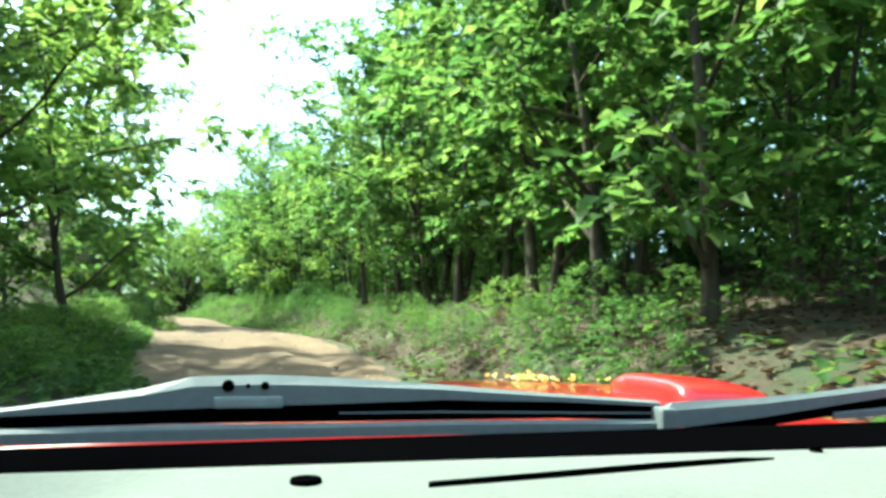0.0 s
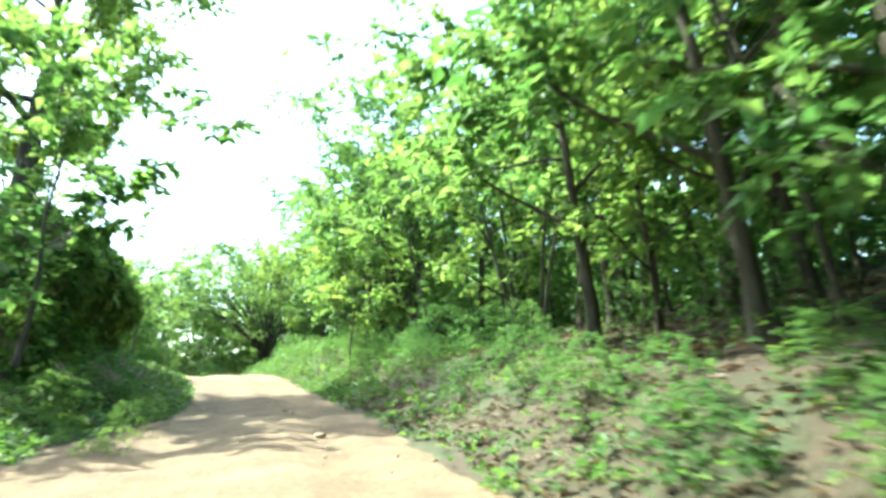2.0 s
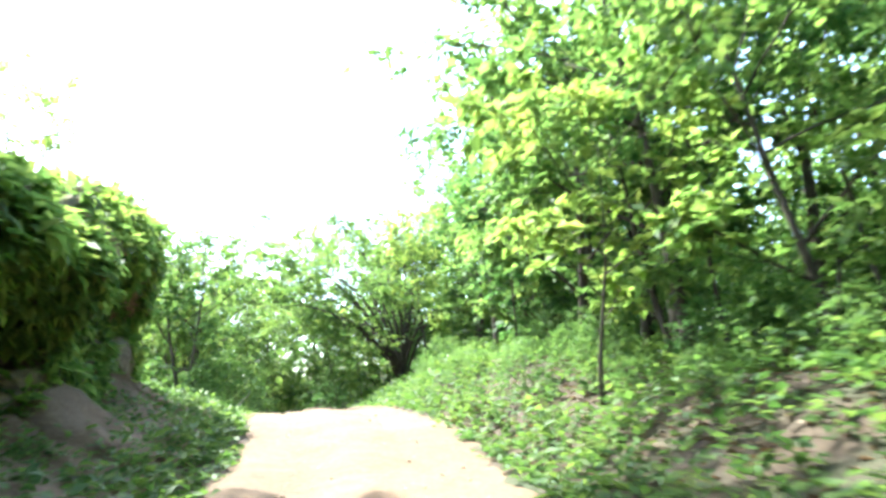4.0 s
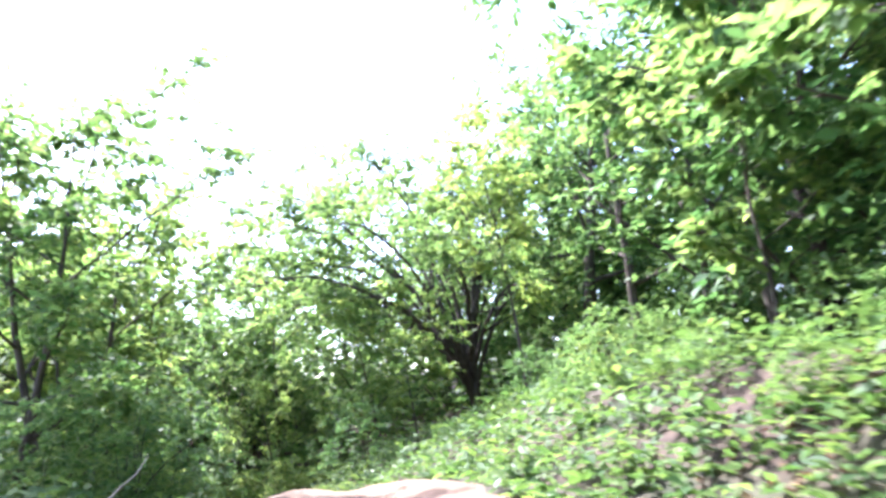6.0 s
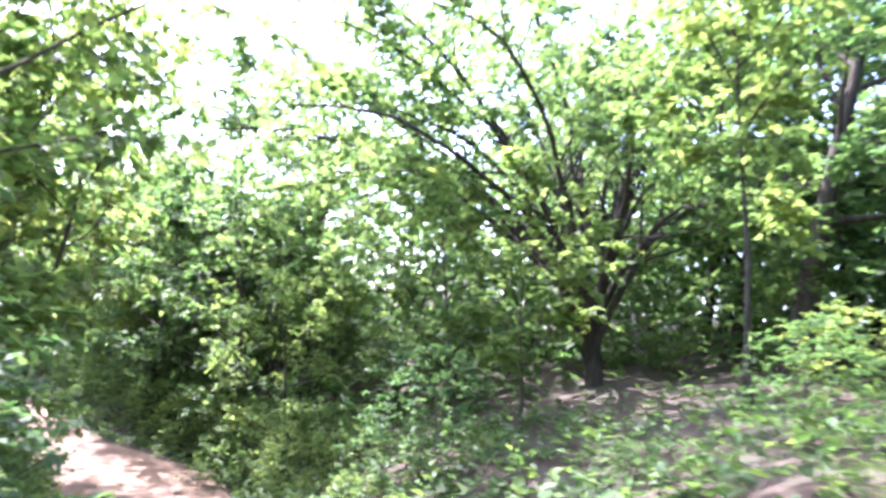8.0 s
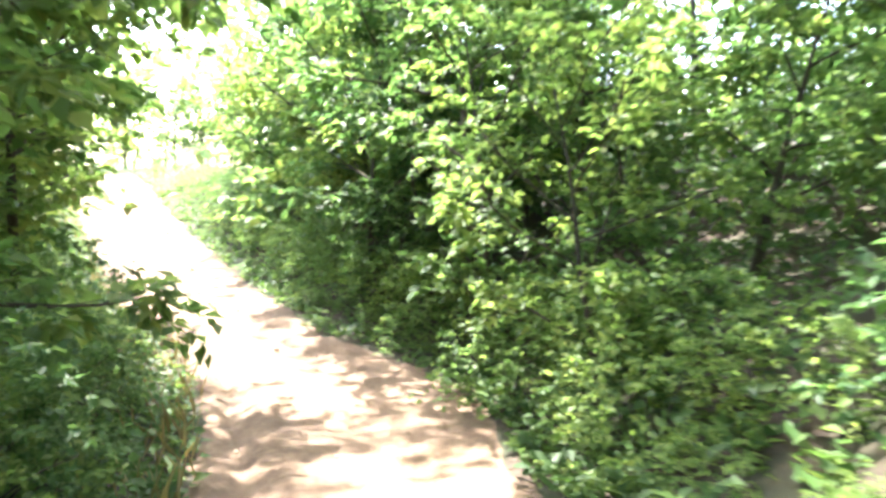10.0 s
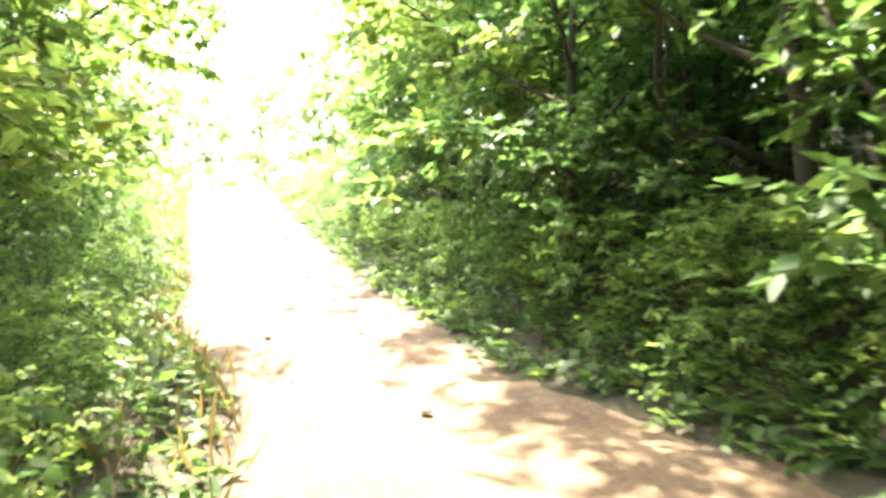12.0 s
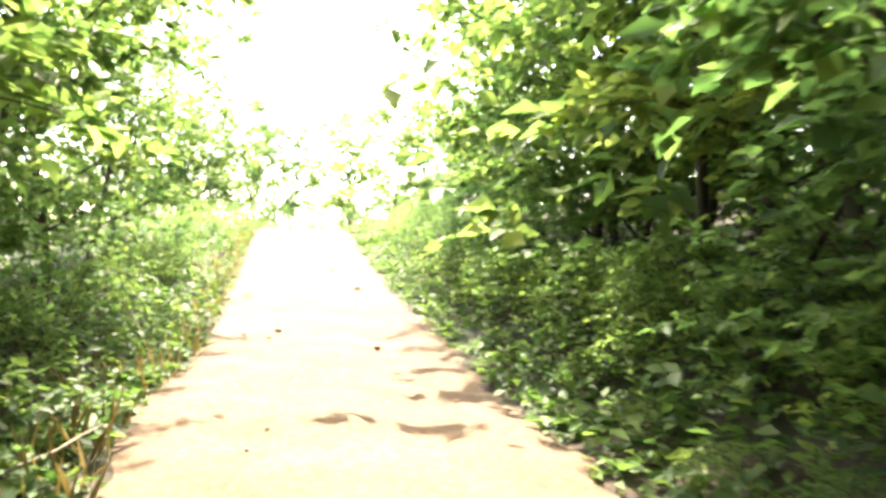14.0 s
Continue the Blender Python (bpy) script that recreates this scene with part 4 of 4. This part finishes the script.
def bonnet_height(x, y):
    fall = 0.02 + 0.08 * min(1.0, max(0.0, (0.3 - x) / 0.5))
    back = 1.172 - fall * ((y - 0.78) / 1.05) - (0.022 if x > 0 else 0.045) * (x / 0.85) ** 2
    return back - 0.3 * max(0.0, y - 1.72) ** 1.5


def wheel(car, x, y):
    hub = new("wheel")
    hub.parent = car
    bm = bmesh.new()
    bmesh.ops.create_cone(bm, cap_ends=False, segments=32, radius1=0.34, radius2=0.34, depth=0.22)
    ring = [e for e in bm.edges if e.is_boundary]
    made = bmesh.ops.extrude_edge_only(bm, edges=ring)["geom"]
    for v in [g for g in made if isinstance(g, bmesh.types.BMVert)]:
        v.co.x, v.co.y = v.co.x * 0.62, v.co.y * 0.62
    bmesh.ops.rotate(bm, verts=bm.verts, matrix=Matrix.Rotation(math.pi / 2, 3, "Y"))
    bmesh.ops.translate(bm, verts=bm.verts, vec=(x, y, 0.33))
    me = part("tyre", bm, TYRE, hub)
    bm = bmesh.new()
    bmesh.ops.create_cone(bm, cap_ends=True, segments=24, radius1=0.21, radius2=0.19, depth=0.17)
    bmesh.ops.rotate(bm, verts=bm.verts, matrix=Matrix.Rotation(math.pi / 2 * (1 if x > 0 else -1), 3, "Y"))
    bmesh.ops.translate(bm, verts=bm.verts, vec=(x, y, 0.33))
    part("rim", bm, STEEL, hub)


def make_car():
    car = new("car")
    # lower shell and cabin; the windscreen opening is left without a pane
    body = part("body", block(-0.84, 0.84, -2.1, 2.02, 0.3, 0.86, 0.09, 3), RED, car)
    for side in (-1, 1):
        a, b = sorted((side * 0.8, side * 0.86))
        part("wing", block(a, b, 0.6, 1.95, 0.7, 1.03 if side < 0 else 1.09, 0.025), RED, car)
        part("door", block(a, b, -0.62, 0.58, 0.62, 1.12, 0.025), RED, car)
        part("rear_panel", block(a, b, -2.05, -0.64, 0.62, 1.12, 0.025), RED, car)
        bm = bmesh.new()
        for (x, y, z) in ((0.8, 0.72, 1.08), (0.74, 0.72, 1.08), (0.74, 0.8, 1.08), (0.8, 0.8, 1.08), (0.66, 0.02, 1.63), (0.6, 0.02, 1.63), (0.6, 0.1, 1.63), (0.66, 0.1, 1.63)):
            bm.verts.new((side * x, y, z))
        bm.verts.ensure_lookup_table()
        v = bm.verts
        for q in ((0, 1, 2, 3), (4, 5, 6, 7), (0, 1, 5, 4), (1, 2, 6, 5), (2, 3, 7, 6), (3, 0, 4, 7)):
            bm.faces.new([v[k] for k in q])
        part("windscreen_pillar", bm, RED, car)
        part("rear_pillar", block(side * 0.72 - 0.05, side * 0.72 + 0.05, -2.0, -1.5, 1.08, 1.62, 0.03), RED, car)
        part("headlight", block(side * 0.66 - 0.13, side * 0.66 + 0.13, 1.96, 2.07, 0.68, 0.84, 0.03), LAMP, car, "clear headlight lens")
    part("roof", sheet(np.linspace(-0.68, 0.68, 9), np.linspace(-2.0, 0.1, 9), lambda x, y: 1.66 - 0.05 * (x / 0.68) ** 2 - 0.03 * ((y + 0.95) / 1.05) ** 2, 0.03), RED, car)
    part("nose_panel", block(-0.8, 0.8, 1.86, 1.99, 0.8, 0.99, 0.03), RED, car)
    part("grille", block(-0.48, 0.48, 1.97, 2.05, 0.68, 0.82, 0.02), BLACK, car, "black front grille")
    part("tailgate", block(-0.74, 0.74, -2.12, -2.04, 0.6, 1.12, 0.03), RED, car)
    part("front_bumper", block(-0.82, 0.82, 2.0, 2.16, 0.36, 0.64, 0.05, 3), GREY_PLASTIC, car, "dark grey plastic bumper")
    for y in (1.42, -1.3):
        for side in (-1, 1):
            wheel(car, side * 0.76, y)
    # bonnet with the raised crest over the wing
    bonnet = part("bonnet", sheet(np.linspace(-0.85, 0.85, 25), np.linspace(0.79, 1.98, 21), bonnet_height), RED, car)

    for side in (-1, 1):
        def crest(x, y, side=side):
            u, w = (x * side - 0.722) / 0.1, (y - 1.33) / 0.17
            box = max(0.0, (1 - abs(u) ** (10 if u < 0 else 4)) * (1 - w ** 4)) ** 0.36
            return bonnet_height(x, y) - 0.01 + 0.055 * box * (1 - 0.16 * max(0.0, u))
        part("wing_crest", sheet(side * 0.722 + np.linspace(-0.1, 0.1, 27), np.linspace(1.16, 1.5, 23), crest, 0.006), RED, bonnet)
    # scuttle, dashboard
    bm = block(-0.84, 0.84, 0.56, 0.74, 1.08, 1.178, 0.004)
    for v in bm.verts:
        v.co.z += 0.0128 * v.co.x
    part("scuttle", bm, BLACK, car, "matt black scuttle strip")
    dash = part("dashboard", sheet(np.linspace(-0.74, 0.74, 31), np.linspace(0.12, 0.555, 17),
                                   lambda x, y: 1.195 + 0.006 * x - 0.03 * ((0.55 - y) / 0.3) ** 2 - 0.012 * max(0.0, (y - 0.53) / 0.025) ** 2, 0.02), DASH, car,
                "pale grey moulded dashboard top")
    part("dash_seam", bar(((0.07, 0.458, 1.186, 1.1962), (0.166, 0.471, 1.186, 1.1982), (0.241, 0.483, 1.186, 1.1994), (0.304, 0.492, 1.186, 1.1996), (0.34, 0.497, 1.186, 1.1978)), 0.004),
         BLACK, dash, "dark open seam in the dashboard")
    for x, y, r in ((-0.008, 0.48, 0.013), (0.392, 0.52, 0.006)):
        bm = bmesh.new()
        bmesh.ops.create_cone(bm, cap_ends=True, segments=20, radius1=r, radius2=r * 0.75, depth=0.012)
        bmesh.ops.translate(bm, verts=bm.verts, vec=(x, y, 1.19 + 0.0139 * x))
        part("dash_stud", bm, BLACK, dash, "dark round stud")
    part("dash_front", block(-0.74, 0.74, 0.08, 0.5, 0.7, 1.1, 0.05, 3), DASH, car)
    # wipers parked over the scuttle
    arm = part("wiper_arm", bar(((-0.74, 0.765, 1.168, 1.178), (-0.5, 0.765, 1.186, 1.195), (-0.308, 0.765, 1.2, 1.2072), (-0.178, 0.765, 1.2045, 1.226), (-0.13, 0.765, 1.206, 1.2375),
                                 (-0.06, 0.765, 1.208, 1.2395), (0.02, 0.765, 1.2093, 1.236), (0.13, 0.765, 1.2124, 1.2281), (0.269, 0.765, 1.2087, 1.2161), (0.383, 0.765, 1.2025, 1.2076)), 0.026),
               GREY_PLASTIC, car, "dull grey wiper arm")
    part("wiper_bracket", block(-0.108, -0.038, 0.76, 0.775, 1.206, 1.218, 0.003), PALE_PLASTIC, arm, "paler grey moulded bracket")
    for x, size in ((-0.094, 0.0062), (-0.074, 0.0024), (-0.057, 0.0042)):
        bm = bmesh.new()
        bmesh.ops.create_cone(bm, cap_ends=True, segments=16, radius1=size, radius2=size, depth=0.012)
        bmesh.ops.rotate(bm, verts=bm.verts, matrix=Matrix.Rotation(math.pi / 2, 3, "X"))
        bmesh.ops.translate(bm, verts=bm.verts, vec=(x, 0.769, 1.2285))
        part("bracket_hole", bm, BLACK, arm)
    blade = part("wiper_blade", bar(((-0.74, 0.772, 1.158, 1.17), (-0.308, 0.772, 1.187, 1.2), (-0.15, 0.772, 1.19, 1.206), (0.02, 0.772, 1.19, 1.21), (0.13, 0.772, 1.19, 1.2125),
                                     (0.269, 0.772, 1.19, 1.209), (0.385, 0.772, 1.186, 1.203)), 0.014), BLACK, car, "black wiper blade")
    part("blade_spine", bar(((-0.74, 0.752, 1.145, 1.16), (-0.307, 0.755, 1.1742, 1.189), (-0.15, 0.755, 1.1745, 1.1915), (0.02, 0.755, 1.1765, 1.1905), (0.13, 0.755, 1.177, 1.1915),
                             (0.269, 0.755, 1.1768, 1.1905), (0.385, 0.755, 1.1775, 1.189)), 0.014), GREY_PLASTIC, blade, "grey blade carrier")
    part("blade_edge", bar(((0.02, 0.766, 1.1985, 1.2), (0.13, 0.766, 1.1985, 1.2002), (0.383, 0.766, 1.194, 1.1958)), 0.006), GREY_PLASTIC, blade)
    arm2 = part("wiper_arm", bar(((0.376, 0.745, 1.184, 1.2), (0.389, 0.745, 1.1813, 1.2093), (0.486, 0.745, 1.1906, 1.2128), (0.58, 0.745, 1.203, 1.22), (0.661, 0.745, 1.2133, 1.2278),
                                  (0.82, 0.745, 1.226, 1.24)), 0.02), GREY_PLASTIC, car, "dull grey wiper arm")
    part("arm_pivot", block(0.372, 0.392, 0.74, 0.77, 1.176, 1.203, 0.004), GREY_PLASTIC, arm2)
    blade2 = part("wiper_blade", bar(((0.41, 0.752, 1.172, 1.185), (0.5, 0.752, 1.18, 1.194), (0.58, 0.752, 1.19, 1.204), (0.661, 0.752, 1.196, 1.2135), (0.82, 0.752, 1.206, 1.227)), 0.012), BLACK, car, "black wiper blade")
    part("blade_spine", bar(((0.59, 0.748, 1.188, 1.196), (0.661, 0.748, 1.192, 1.201), (0.82, 0.748, 1.2, 1.211)), 0.004), GREY_PLASTIC, blade2)
    tagged(car, "red car with grey wipers parked on the dirt track", "car")
    car.matrix_basis = Matrix.Translation((0, 0, 1.3)) @ pose(0, 0, 0, 3.4, 0, 9.65) @ Matrix.Translation((0, 0, -1.3))
    # petals blown against the bonnet
    g = np.random.default_rng(91)
    heap = np.stack([np.concatenate([g.normal(0.5, 0.04, 60), g.uniform(0.42, 0.7, 16)]), g.uniform(1.66, 1.84, 76), g.uniform(0, 0.014, 76)], 1)
    loose = np.stack([g.uniform(-0.34, 0.36, 22), g.uniform(0.805, 0.84, 22), np.zeros(22)], 1)
    base = np.array([(x, y, bonnet_height(x, y) + 0.004 + z) for x, y, z in np.concatenate([heap, loose])])
    way = g.normal(0, 1, (len(base), 3)) * [1, 1, 0.35] + [0, 0, 0.25]
    size = g.uniform(0.008, 0.022, len(base))
    v, t = leaf_blades(base, way, np.array([0, 0, 1.0]) + g.normal(0, 0.3, base.shape), size, size * 0.8, g)
    petals = new("fallen_petals", mesh_np("fallen_petals", v, t, PETAL))
    petals.matrix_basis = car.matrix_basis.copy()
    tagged(petals, "small yellow petals fallen on the red bonnet", "petals", kind="stuff")


make_car()
